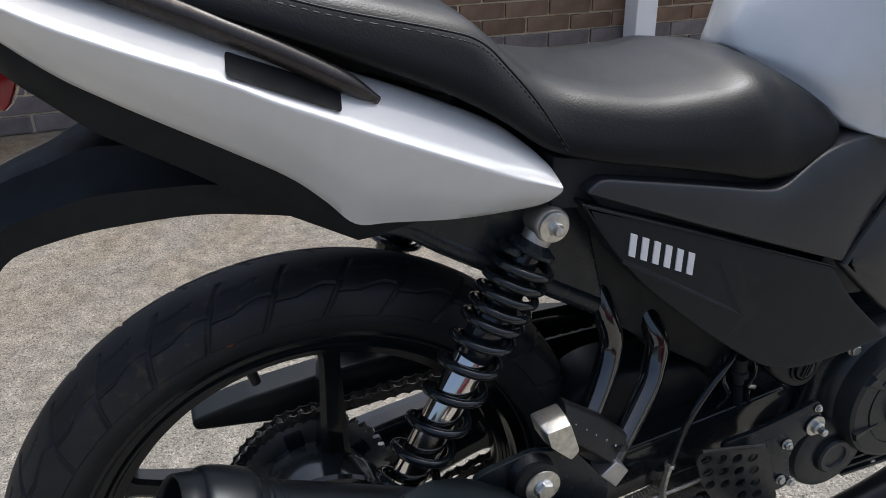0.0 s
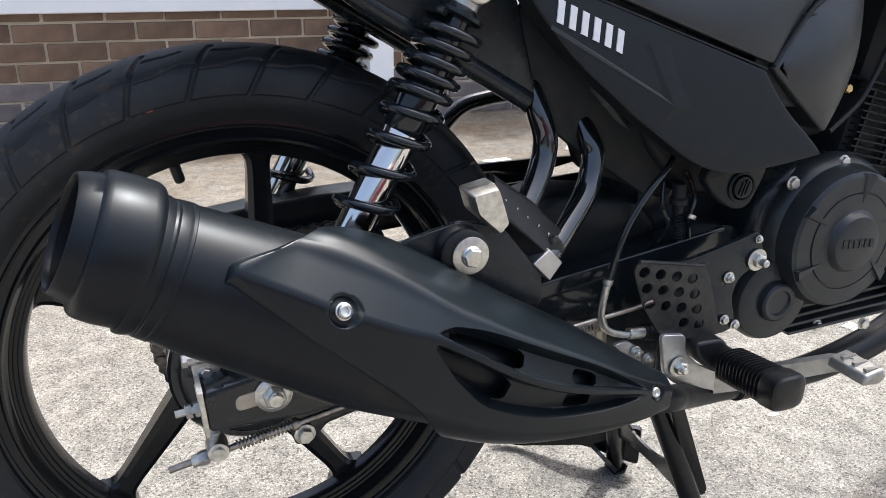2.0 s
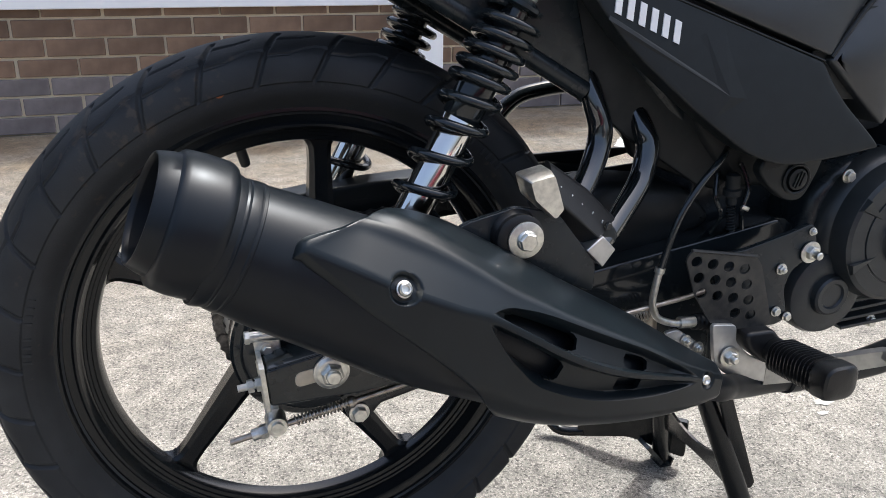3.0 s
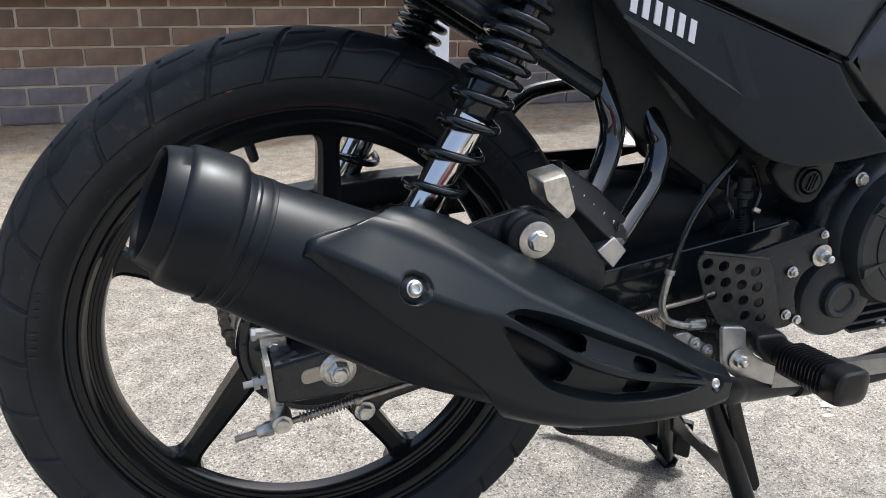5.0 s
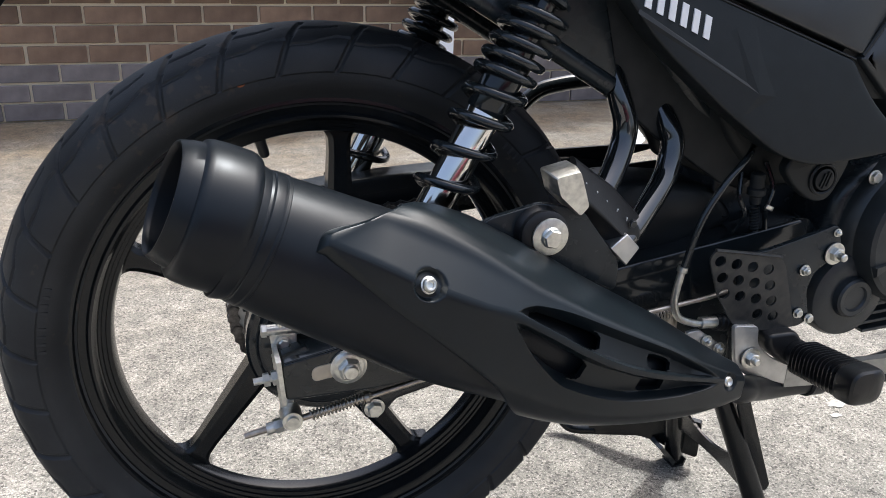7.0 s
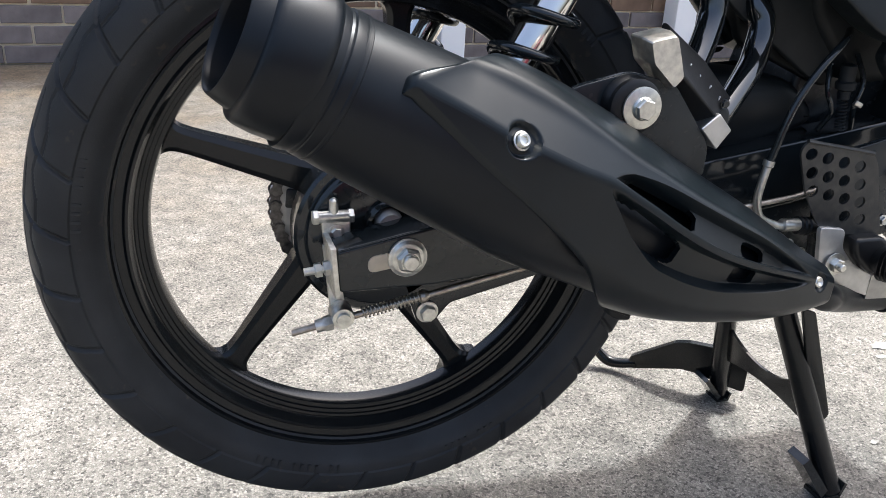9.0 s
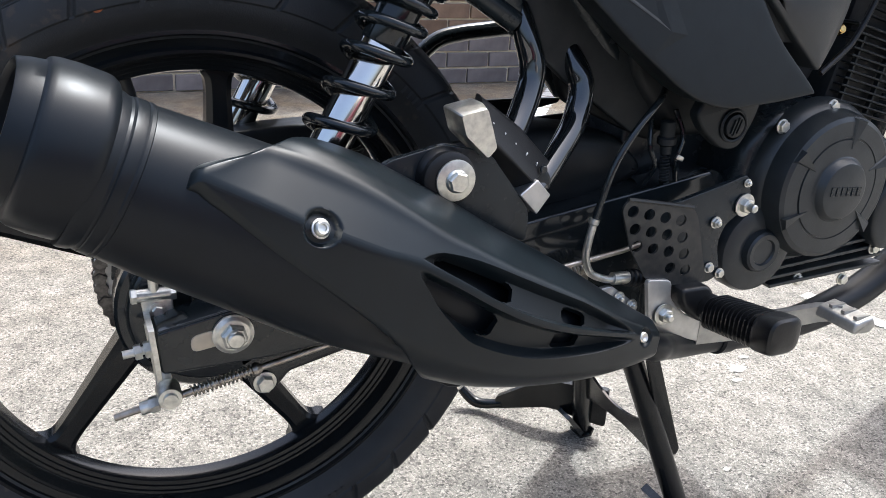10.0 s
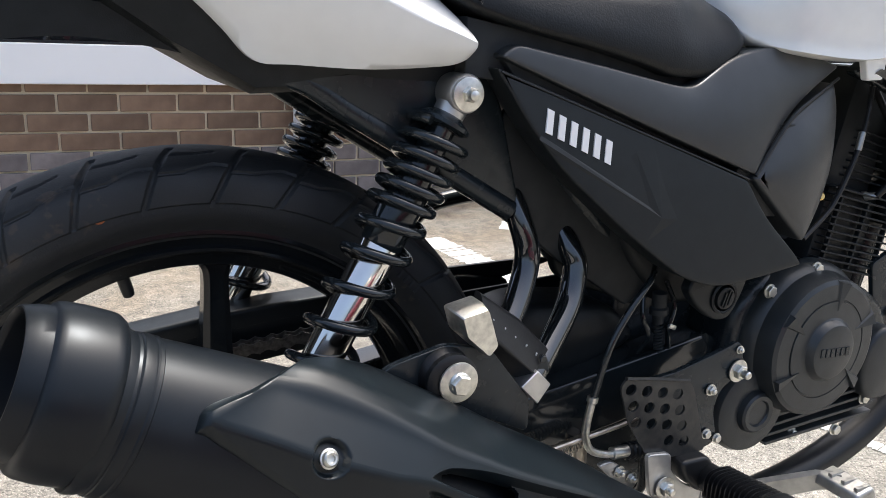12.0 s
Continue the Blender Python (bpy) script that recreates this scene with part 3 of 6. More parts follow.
def spoke_bm(r0, r1, w0, w1, t0, t1, yc, off):
    """One cast spoke along +x, set off from the hub's middle, widening into the rim and the hub."""
    bm = bmesh.new()
    loops = []
    for r, w, t in ((r0, w0 * 1.6, t0), (r0 + 0.012, w0 * 1.18, t0), (r0 + 0.03, w0, t0 * 0.97), ((r0 + r1) / 2, (w0 + w1) / 2, (t0 + t1) / 2), (r1 - 0.026, w1, t1), (r1 - 0.014, w1 * 1.03, t1), (r1 - 0.009, w1 * 1.12, t1), (r1 - 0.005, w1 * 1.32, t1), (r1 - 0.002, w1 * 1.60, t1), (r1, w1 * 1.95, t1), (r1 + 0.004, w1 * 2.3, t1 * 0.9)):
        a, b = w / 2, t / 2
        c = min(a, b) * 0.45
        loops.append([Vector((r, yc + y, off + z)) for y, z in ((-b, -a + c), (-b, a - c), (-b + c * 0.6, a), (b - c * 0.6, a), (b, a - c), (b, -a + c), (b - c * 0.6, -a), (-b + c * 0.6, -a))])
    skin(bm, loops)
    return bm


# rear wheel
rear = part("rear_wheel", rim_bm(0.243, 0.030), rim_black, bike, "gloss black cast five-spoke rear wheel")
rear.location = HUB
link_mesh("tyre", tyre_mesh(0.3065, 0.049, 0.236, 32), rubber, rear, "black rubber tyre with angled tread grooves", angle=25)
sp = bpy.data.meshes.new("spoke")
b_ = spoke_bm(0.052, 0.2045, 0.0300, 0.0218, 0.032, 0.022, 0.014, -0.0214)
bmesh.ops.recalc_face_normals(b_, faces=b_.faces)
b_.to_mesh(sp)
b_.free()
sp.materials.append(rim_black)
sp.shade_smooth()
sp.set_sharp_from_angle(angle=radians(30))
for k in range(5):
    s = new("spoke", sp)
    s.parent = rear
    s.rotation_euler = (0, -radians(89.1 + 72 * k), 0)
bm = bmesh.new()
turned(bm, [(-0.052, 0.025), (-0.052, 0.066), (-0.050, 0.0695), (-0.046, 0.0715), (-0.044, 0.0725), (-0.0435, 0.0785), (-0.040, 0.0815), (-0.012, 0.081), (0.02, 0.073), (0.034, 0.064), (0.036, 0.03)], (0, 0, 0), (0, 1, 0), 64)
part("brake_drum", bm, gloss_black, rear)
bm = bmesh.new()
turned(bm, [(-0.006, 0.0115), (0.001, 0.0100), (0.004, 0.0068), (0.009, 0.0054), (0.022, 0.0052), (0.0255, 0.0047), (0.0268, 0.003)], (-0.0560, -0.002, 0.2060), (0.0065, 0, -0.0245), 16)
part("valve_stem", bm, soft_rubber, rear)
# moulded marks on the sidewall
mark_me = []
for h in (0.006, 0.008, 0.010):
    me = bpy.data.meshes.new("sidewall_mark")
    bm = bmesh.new()
    box(bm, (0, 0, 0), (h, 0.0014, 0.0026))
    bm.to_mesh(me)
    bm.free()
    me.materials.append(rubber)
    mark_me.append(me)
for a0, count, r in ((-118, 12, 0.262), (-75, 9, 0.262), (-20, 10, 0.262), (40, 8, 0.262), (84, 6, 0.266), (97, 5, 0.266), (160, 11, 0.262)):
    for i in range(count):
        if (i * 7 + a0) % 5 == 0:
            continue
        mk = new("sidewall_mark", mark_me[(i * 3 + a0) % 3])
        mk.parent = rear
        mk.matrix_local = Matrix.Rotation(-radians(a0 + i * 1.7), 4, "Y") @ Matrix.Translation((r, -0.0475, 0))
bm = bmesh.new()
m = Matrix.Rotation(-radians(105.5), 4, "Y") @ Matrix.Translation((0.270, -0.0478, 0))
turned(bm, [(0, 0.0052), (0.0008, 0.0052), (0.001, 0.003)], m @ Vector((0, 0, 0)), OUT, 16)
part("paint_dot", bm, orange_mark, rear, "faded orange paint dot on the sidewall")
# sprocket and chain on the left side
bm = bmesh.new()
T = 43
o, i_ = [], []
for k in range(T * 4):
    a = 2 * math.pi * k / (T * 4)
    r = 0.0925 if k % 4 in (0, 1) else 0.086
    o.append((r * math.cos(a), r * math.sin(a)))
loops = []
for y, rr in ((0.047, 0.055), (0.047, None), (0.053, None), (0.053, 0.055)):
    loops.append([Vector((x if rr is None else rr * math.cos(2 * math.pi * k / (T * 4)), y, z if rr is None else rr * math.sin(2 * math.pi * k / (T * 4)))) for k, (x, z) in enumerate(o)])
loops.append(loops[0])
skin(bm, loops, cap=False)
bmesh.ops.remove_doubles(bm, verts=bm.verts, dist=1e-6)
part("sprocket", bm, alloy, rear, "grey steel rear sprocket", smooth=False)
bm = bmesh.new()
for k in range(5):
    a = radians(30 + 72 * k)
    box(bm, (0.062 * math.cos(a), 0.05, 0.062 * math.sin(a)), (0.03, 0.012, 0.02), Matrix.Rotation(-a, 4, "Y"), 0.002)
turned(bm, [(0.03, 0.045), (0.046, 0.058), (0.054, 0.056), (0.056, 0.03)], (0, 0, 0), (0, 1, 0), 40)
part("sprocket_carrier", bm, satin_paint, rear)


def chain(parent):
    """The drive chain: links along the sprocket and both runs."""
    r, x1, z1, rr = 0.094, 0.47, 0.455, 0.030
    front = Vector((x1, z1))
    hub = Vector((0, HUB.z))
    pts = [front + Vector((0, rr)) + (hub + Vector((-0.01, r)) - front - Vector((0, rr))) * i / 32 for i in range(32)]
    pts += [hub + r * Vector((math.cos(a), math.sin(a))) for a in np.linspace(radians(96), radians(268), 24).tolist()]
    low_a, low_b = hub + Vector((0.0, -r)), front + Vector((0.0, -rr))
    pts += [low_a + (low_b - low_a) * (i / 32) + Vector((0, -0.012 * math.sin(math.pi * i / 32))) for i in range(33)]
    bm = bmesh.new()
    for k, (a, b) in enumerate(zip(pts, pts[1:])):
        c, d = (a + b) / 2, b - a
        if d.length < 1e-4:
            continue
        m = Matrix.Rotation(-math.atan2(d.y, d.x), 4, "Y")
        w = 0.0135 if k % 2 else 0.010
        for s in (-1, 1):
            h = d.length / 2
            side = [Vector((q, 0.050 + s * w / 2, e)) for q, e in ((-h - 0.004, 0), (-h, 0.0070), (-h * 0.2, 0.0046), (h * 0.2, 0.0046), (h, 0.0070), (h + 0.004, 0), (h, -0.0070), (h * 0.2, -0.0046), (-h * 0.2, -0.0046), (-h, -0.0070))]
            side = [Vector((c.x, 0, c.y)) + m @ p for p in side]
            skin(bm, [side, [p + Vector((0, 0.0018, 0)) for p in side]])
        turned(bm, [(-0.006, 0.0042), (0.006, 0.0042)], (a.x, 0.05, a.y), (0, 1, 0), 8)
    return part("drive_chain", bm, chain_steel, parent, "oily steel drive chain", smooth=False)


chain(bike)

# front wheel
frontw = part("front_wheel", rim_bm(0.243, 0.026), rim_black, bike, "black cast front wheel with grooved tyre")
frontw.location = FRONT
link_mesh("tyre", tyre_mesh(0.305, 0.044, 0.236, 58, n=1624, steps=12, deep=1.7, wide=1.7), dusty_rubber, frontw, angle=25)
for k in range(5):
    s = new("spoke", sp)
    s.parent = frontw
    s.rotation_euler = (0, -radians(50 + 72 * k), 0)
bm = bmesh.new()
turned(bm, [(-0.05, 0.02), (-0.05, 0.055), (-0.03, 0.062), (0.03, 0.062), (0.05, 0.055), (0.05, 0.02)], (0, 0, 0), (0, 1, 0), 40)
part("hub", bm, gloss_black, frontw)

# swinging arm, both sides with a cross tube
def arm_side(s):
    bm = bmesh.new()
    slab(bm, [(-0.0615, 0.3660), (-0.0580, 0.3270), (0.028, 0.3275), (0.10, 0.334), (0.30, 0.366), (0.40, 0.382), (0.50, 0.405), (0.515, 0.44), (0.50, 0.464), (0.30, 0.432), (0.10, 0.399)], -0.104 if s < 0 else 0.064, 0.038, 0.003, corner=0.005)
    return part("swingarm_beam", bm, gloss_black, swing)


bm = bmesh.new()
tube(bm, [(0.25, -0.07, 0.392), (0.25, 0.07, 0.392)], 0.021, smooth=False)
swing = part("swingarm", bm, gloss_black, bike, "gloss black steel swinging arm")
arm_side(-1)
arm_side(1)
bm = bmesh.new()
tube(bm, [(0.50, -0.10, 0.44), (0.50, 0.10, 0.44)], 0.024, smooth=False)
part("pivot_tube", bm, gloss_black, swing)
# axle, washers, slot and adjuster
bm = bmesh.new()
turned(bm, [(0, 0.0165), (0.001, 0.0175), (0.0035, 0.0175), (0.004, 0.016), (0.0055, 0.0145), (0.006, 0.013)], (0.001, -0.1045, 0.3575), OUT, 36)
hexagon(bm, (0.001, -0.1085, 0.3575), OUT, 0.0115, 0.0085, 0.25)
turned(bm, [(0.006, 0.0075), (0.0105, 0.0072), (0.0115, 0.006)], (0.001, -0.110, 0.3575), OUT, 20)
part("axle_nut", bm, zinc, swing, "zinc axle nut with washers")
bm = bmesh.new()
slab(bm, [(-0.0335, 0.3445), (0.002, 0.3500), (0.002, 0.3650), (-0.0335, 0.3595)], -0.1055, 0.002, 0.0005, corner=0.007)
part("axle_slot", bm, slot_paint, swing, "pale slot face behind the axle nut")
bm = bmesh.new()
slab(bm, [(-0.0660, 0.3700), (-0.0612, 0.3700), (-0.0575, 0.3235), (-0.0622, 0.3235)], -0.1065, 0.040, 0.0008)
part("adjuster_plate", bm, zinc, swing)
bm = bmesh.new()
tube(bm, [(-0.086, -0.088, 0.3430), (-0.02, -0.088, 0.3500)], 0.0035, smooth=False)
hexagon(bm, (-0.0630, -0.088, 0.3455), (-1, 0, -0.13), 0.0075, 0.006)
hexagon(bm, (-0.0710, -0.088, 0.3445), (-1, 0, -0.13), 0.0068, 0.006)
part("adjuster_bolt", bm, zinc, swing)
# brake lever, clevis, rod and spring
bm = bmesh.new()
slab(bm, [(-0.0675, 0.383), (-0.041, 0.382), (-0.041, 0.350), (-0.064, 0.352)], -0.068, 0.005, 0.001, corner=0.002)
slab(bm, [(-0.066, 0.358), (-0.056, 0.356), (-0.044, 0.290), (-0.059, 0.288)], -0.068, 0.005, 0.001, corner=0.002)
lever = part("brake_lever", bm, zinc, bike, "zinc rear brake lever on the drum")
bm = bmesh.new()
tube(bm, [(-0.070, -0.066, 0.3845), (-0.042, -0.066, 0.3845)], 0.0055, 14, smooth=False)
hexagon(bm, (-0.070, -0.066, 0.3845), (-1, 0, 0), 0.0068, 0.005)
hexagon(bm, (-0.043, -0.066, 0.3845), (1, 0, 0), 0.0068, 0.005)
turned(bm, [(0, 0.0045), (0.012, 0.004), (0.014, 0.002)], (-0.056, -0.066, 0.3875), (0, 0, 1), 12)
part("lever_clamp", bm, zinc, lever)
bolt("pivot_bolt", (-0.054, -0.068, 0.3705), 0.0050, zinc, lever, 1.4)
bm = bmesh.new()
turned(bm, [(0, 0.0100), (0.002, 0.0108), (0.020, 0.0108), (0.022, 0.0098), (0.022, 0.0066), (0.0250, 0.0060)], (-0.051, -0.064, 0.2925), OUT, 32)
part("clevis", bm, zinc, lever)
A, B = Vector((-0.097, -0.080, 0.2805)), Vector((0.30, -0.088, 0.366))
d = (B - A).normalized()
bm = bmesh.new()
tube(bm, [A, B], 0.0033, 12, smooth=False)
rod = part("brake_rod", bm, steel, bike, "threaded steel brake rod with return spring")
bm = bmesh.new()
hexagon(bm, A + d * 0.030, d, 0.0075, 0.008)
turned(bm, [(0.0, 0.006), (0.008, 0.006)], A + d * 0.022, d, 20)
part("adjuster_nut", bm, zinc, rod)


def coil(bm, a, b, radius, wire, turns_at, per=20, segs=8):
    """A coil spring from a to b; turns_at gives, from 0 to 1 along it, the turns made so far."""
    a, b = Vector(a), Vector(b)
    ax = (b - a).normalized()
    u = ax.orthogonal().normalized()
    v = ax.cross(u)
    total = turns_at[-1][1]
    n = int(total * per)
    pts = []
    for i in range(n + 1):
        turn = total * i / n
        s = 0.0
        for (s0, t0), (s1, t1) in zip(turns_at, turns_at[1:]):
            if turn <= t1 + 1e-9:
                s = s0 + (s1 - s0) * (turn - t0) / (t1 - t0)
                break
        an = 2 * math.pi * turn
        pts.append(a + (b - a) * s + radius * (math.cos(an) * u + math.sin(an) * v))
    tube(bm, pts, wire, segs, smooth=False)


bm = bmesh.new()
coil(bm, A + d * 0.066, A + d * 0.122, 0.0048, 0.0010, [(0, 0), (1, 15)], 12, 6)
part("return_spring", bm, steel, rod)
bm = bmesh.new()
turned(bm, [(0.121, 0.0062), (0.125, 0.0066), (0.129, 0.004)], A, d, 16)
part("spring_seat", bm, steel, rod)
# torque stay from the drum to the arm
bm = bmesh.new()
slab(bm, [(0.010, 0.318), (0.029, 0.262), (0.046, 0.262), (0.062, 0.281), (0.30, 0.338), (0.30, 0.356), (0.06, 0.304)], -0.052, 0.007, 0.0015, corner=0.004)
part("torque_stay", bm, gloss_black, bike)
bolt("stay_bolt", (0.038, -0.0525, 0.2745), 0.0085, zinc, bike, 1.3)
bm = bmesh.new()
turned(bm, [(0, 0.0215), (0.006, 0.0205), (0.008, 0.0185), (0.009, 0.0165), (0.004, 0.015), (0.002, 0.004)], (-0.004, -0.0515, 0.372), OUT, 40)
part("drum_collar", bm, gloss_black, bike)
bm = bmesh.new()
turned(bm, [(0, 0.0135), (0.013, 0.013), (0.016, 0.011), (0.0165, 0.002)], (-0.004, -0.0515, 0.372), OUT, 32)
part("drum_boss", bm, alloy, bike, "bare alloy boss on the brake drum")


# rear shock absorbers
def shock(side):
    top, bot = Vector((0.190 if side < 0 else 0.179, side * 0.112, 0.716)), Vector((0.026 if side < 0 else 0.014, side * 0.112, 0.412))
    d = (bot - top).normalized()
    L = (bot - top).length
    bm = bmesh.new()
    turned(bm, [(0.085, 0.0165), (0.087, 0.0178), (0.136, 0.0178), (0.138, 0.0165)], top, d, 32)
    turned(bm, [(0.03, 0.012), (0.11, 0.0165)], top, d, 24)
    s = part("shock_absorber", bm, gloss_black, bike, "rear shock absorber with black coil spring and chrome body")
    bm = bmesh.new()
    turned(bm, [(0.130, 0.0155), (0.132, 0.0168), (L - 0.035, 0.0165), (L - 0.032, 0.015)], top, d, 40)
    part("chrome_body", bm, chrome, s, "chrome lower shock body")
    bm = bmesh.new()
    coil(bm, top + d * 0.032, top + d * (L - 0.048), 0.0252, 0.0043, [(0, 0), (0.28, 5.4), (0.45, 7.2), (1, 11.7)], 40, 14)
    part("coil_spring", bm, gloss_black, s, "gloss black coil spring", angle=70)
    bm = bmesh.new()
    turned(bm, [(0.018, 0.010), (0.022, 0.016), (0.026, 0.0225), (0.029, 0.0225), (0.031, 0.018)], top, d, 36)
    part("spring_cap", bm, satin_paint, s)
    bm = bmesh.new()
    turned(bm, [(L - 0.052, 0.0165), (L - 0.05, 0.027), (L - 0.044, 0.027), (L - 0.036, 0.018), (L - 0.03, 0.014)], top, d, 36)
    part("spring_seat", bm, satin_paint, s)
    for p, nm in ((top, "upper_eye"), (bot, "lower_eye")):
        bm = bmesh.new()
        turned(bm, [(-0.014, 0.010), (-0.014, 0.0145), (-0.012, 0.0158), (0.012, 0.0158), (0.014, 0.0145), (0.014, 0.010)], p, (0, 1, 0), 36)
        e = (d if p is top else -d)
        turned(bm, [(0.012, 0.0135), (0.034, 0.0115)], p, e, 20)
        part(nm, bm, alloy if p is top else satin_paint, s)
    bm = bmesh.new()
    o = top + Vector((0, side * 0.0145, 0))
    ax = Vector((0, side, 0))
    turned(bm, [(0, 0.0128), (0.0005, 0.0135), (0.0022, 0.0135), (0.0026, 0.0128)], o, ax, 40)
    hexagon(bm, o + ax * 0.0026, ax, 0.0066, 0.005)
    turned(bm, [(0.0065, 0.0048), (0.0085, 0.0050), (0.0125, 0.0040), (0.014, 0.001)], o, ax, 24)
    part("top_nut", bm, zinc, s, "zinc domed nut and washer")
    return s


shock(-1)
shock(1)

# ---- exhaust: a tapered can with a slotted heat shield ----

def can_at(x):
    """Axis height and radius of the silencer at x."""
    z, r = lerp([(-0.170, 0.562, 0.046), (-0.115, 0.543, 0.0475), (-0.09, 0.5315, 0.0500), (-0.07, 0.521, 0.0525), (0.0, 0.4865, 0.058), (0.06, 0.457, 0.062), (0.12, 0.429, 0.060), (0.18, 0.400, 0.0550), (0.24, 0.3775, 0.0445), (0.30, 0.358, 0.0275), (0.335, 0.3485, 0.0165), (0.362, 0.342, 0.008)], x)
    return z, r


def can_frame(x):
    z0, _ = can_at(x - 0.01)
    z1, _ = can_at(x + 0.01)
    d = Vector((0.02, 0, z1 - z0)).normalized()
    return d, Vector((-d.z, 0, d.x))


def ring_at(x, grow=0.0, segs=48, slope=None):
    z, r = can_at(x)
    d, up = can_frame(x)
    if slope:
        d = Vector(slope).normalized()
        up = Vector((-d.z, 0, d.x))
    c = Vector((x, -0.205, z))
    return [c + (r + grow) * (math.cos(2 * math.pi * k / segs) * up + math.sin(2 * math.pi * k / segs) * Vector((0, -1, 0))) for k in range(segs)]


def can_body():
    """The can itself: full where it shows, drawn in behind the shield's slots."""
    bm = bmesh.new()
    loops = []
    for x in np.linspace(-0.105, 0.352, 60).tolist():
        z, r = can_at(x)
        d, up = can_frame(x)
        deep = 0.020 * min(1.0, max(0.0, (x - 0.06) / 0.04)) * min(1.0, max(0.1, (0.34 - x) / 0.12))
        ring = []
        for k in range(72):
            a = 2 * math.pi * k / 72
            w = min(1.0, max(0.0, (math.cos(a - radians(66)) - 0.5) / 0.3))
            ring.append(Vector((x, -0.205, z)) + (r - min(deep * w, r * 0.6)) * (math.cos(a) * up + math.sin(a) * OUT))
        loops.append(ring)
    skin(bm, loops)
    return bm


can = part("silencer", can_body(), exhaust_black, bike, "matt black exhaust silencer with slotted heat shield")
# end cap: a rolled ring with a smaller mouth, set high in it and cut at a slant
ED = Vector((0.915, 0.034, -0.395)).normalized()
eu = Vector((-ED.z, 0, ED.x)).normalized()
ev = ED.cross(eu)
EC = Vector((-0.101, -0.205, 0.5385)) + eu * 0.0035


def cap_loops(rows):
    """Rings of (distance along the axis, radius, rise of the centre, share of the slant)."""
    out = []
    for s, r, rise, slant in rows:
        lp = []
        for k in range(96):
            a = 2 * math.pi * k / 96
            e = math.cos(a) * eu + math.sin(a) * ev
            lp.append(EC + eu * rise + e * r + ED * (s + slant * 0.0026 * e.dot(OUT)))
        out.append(lp)
    return out


bm = bmesh.new()
skin(bm, cap_loops([(0.008, 0.030, 0, 0), (0.006, 0.044, 0, 0), (0.003, 0.0505, 0, 0), (-0.001, 0.0528, 0, 0), (-0.005, 0.0533, 0, 0), (-0.020, 0.0533, 0, 0), (-0.0315, 0.0520, 0.0003, 0), (-0.0350, 0.0508, 0.0006, 0), (-0.0366, 0.0494, 0.0010, 0), (-0.0372, 0.0474, 0.0016, 0), (-0.0380, 0.0462, 0.0020, 0.1),
                    (-0.0450, 0.0447, 0.0023, 0.6), (-0.0520, 0.0424, 0.0025, 1), (-0.0532, 0.0417, 0.0025, 1), (-0.0534, 0.0407, 0.0025, 1), (-0.0526, 0.0399, 0.0025, 1), (-0.049, 0.0395, 0.0025, 0.9)]), cap=False)
part("end_cap", bm, exhaust_black, can, "matt black rolled end cap with round outlet", angle=40)
bm = bmesh.new()
skin(bm, cap_loops([(-0.049, 0.0395, 0.0025, 0.9), (-0.040, 0.0398, 0.0025, 0.5), (-0.022, 0.0385, 0.0025, 0), (-0.012, 0.034, 0.0025, 0), (-0.008, 0.026, 0.0025, 0)]), cap=False)
part("outlet", bm, exhaust_black, can, "dark inside of the exhaust outlet")
bm = bmesh.new()
skin(bm, cap_loops([(-0.006, 0.028, 0.006, 0), (-0.030, 0.0195, 0.008, 0), (-0.034, 0.0185, 0.008, 0), (-0.035, 0.0172, 0.008, 0), (-0.033, 0.0160, 0.008, 0), (0.005, 0.0150, 0.008, 0), (0.006, 0.001, 0.008, 0)]), cap=False)
part("inner_pipe", bm, soot_and_hole_shade, can, "sooty inner pipe of the exhaust outlet")
bm = bmesh.new()
skin(bm, [ring_at(-0.104 + 0.024 * t, g, 72) for t, g in ((0.0, 0.0030), (0.10, 0.0034), (0.30, 0.0022), (0.44, 0.0006), (0.50, 0.0008), (0.53, 0.0004), (0.56, 0.0011), (0.78, 0.0010), (0.82, 0.0005), (0.86, 0.0010), (0.94, 0.0008), (1.0, -0.0012))])
part("weld_band", bm, exhaust_black, can, angle=25)
# a small round stamp on the can
d_, n_ = can_frame(-0.028), math.radians(40)
bm = bmesh.new()
z_, r_ = can_at(-0.028)
out_ = math.cos(n_) * d_[1] + math.sin(n_) * OUT
turned(bm, [(-0.002, 0.0044), (0.0002, 0.0044), (0.0005, 0.0040), (0.0002, 0.0036), (-0.002, 0.0036)], Vector((-0.028, -0.205, z_)) + out_ * r_, out_, 24, closed_profile=True)
part("stamp", bm, exhaust_black, can)


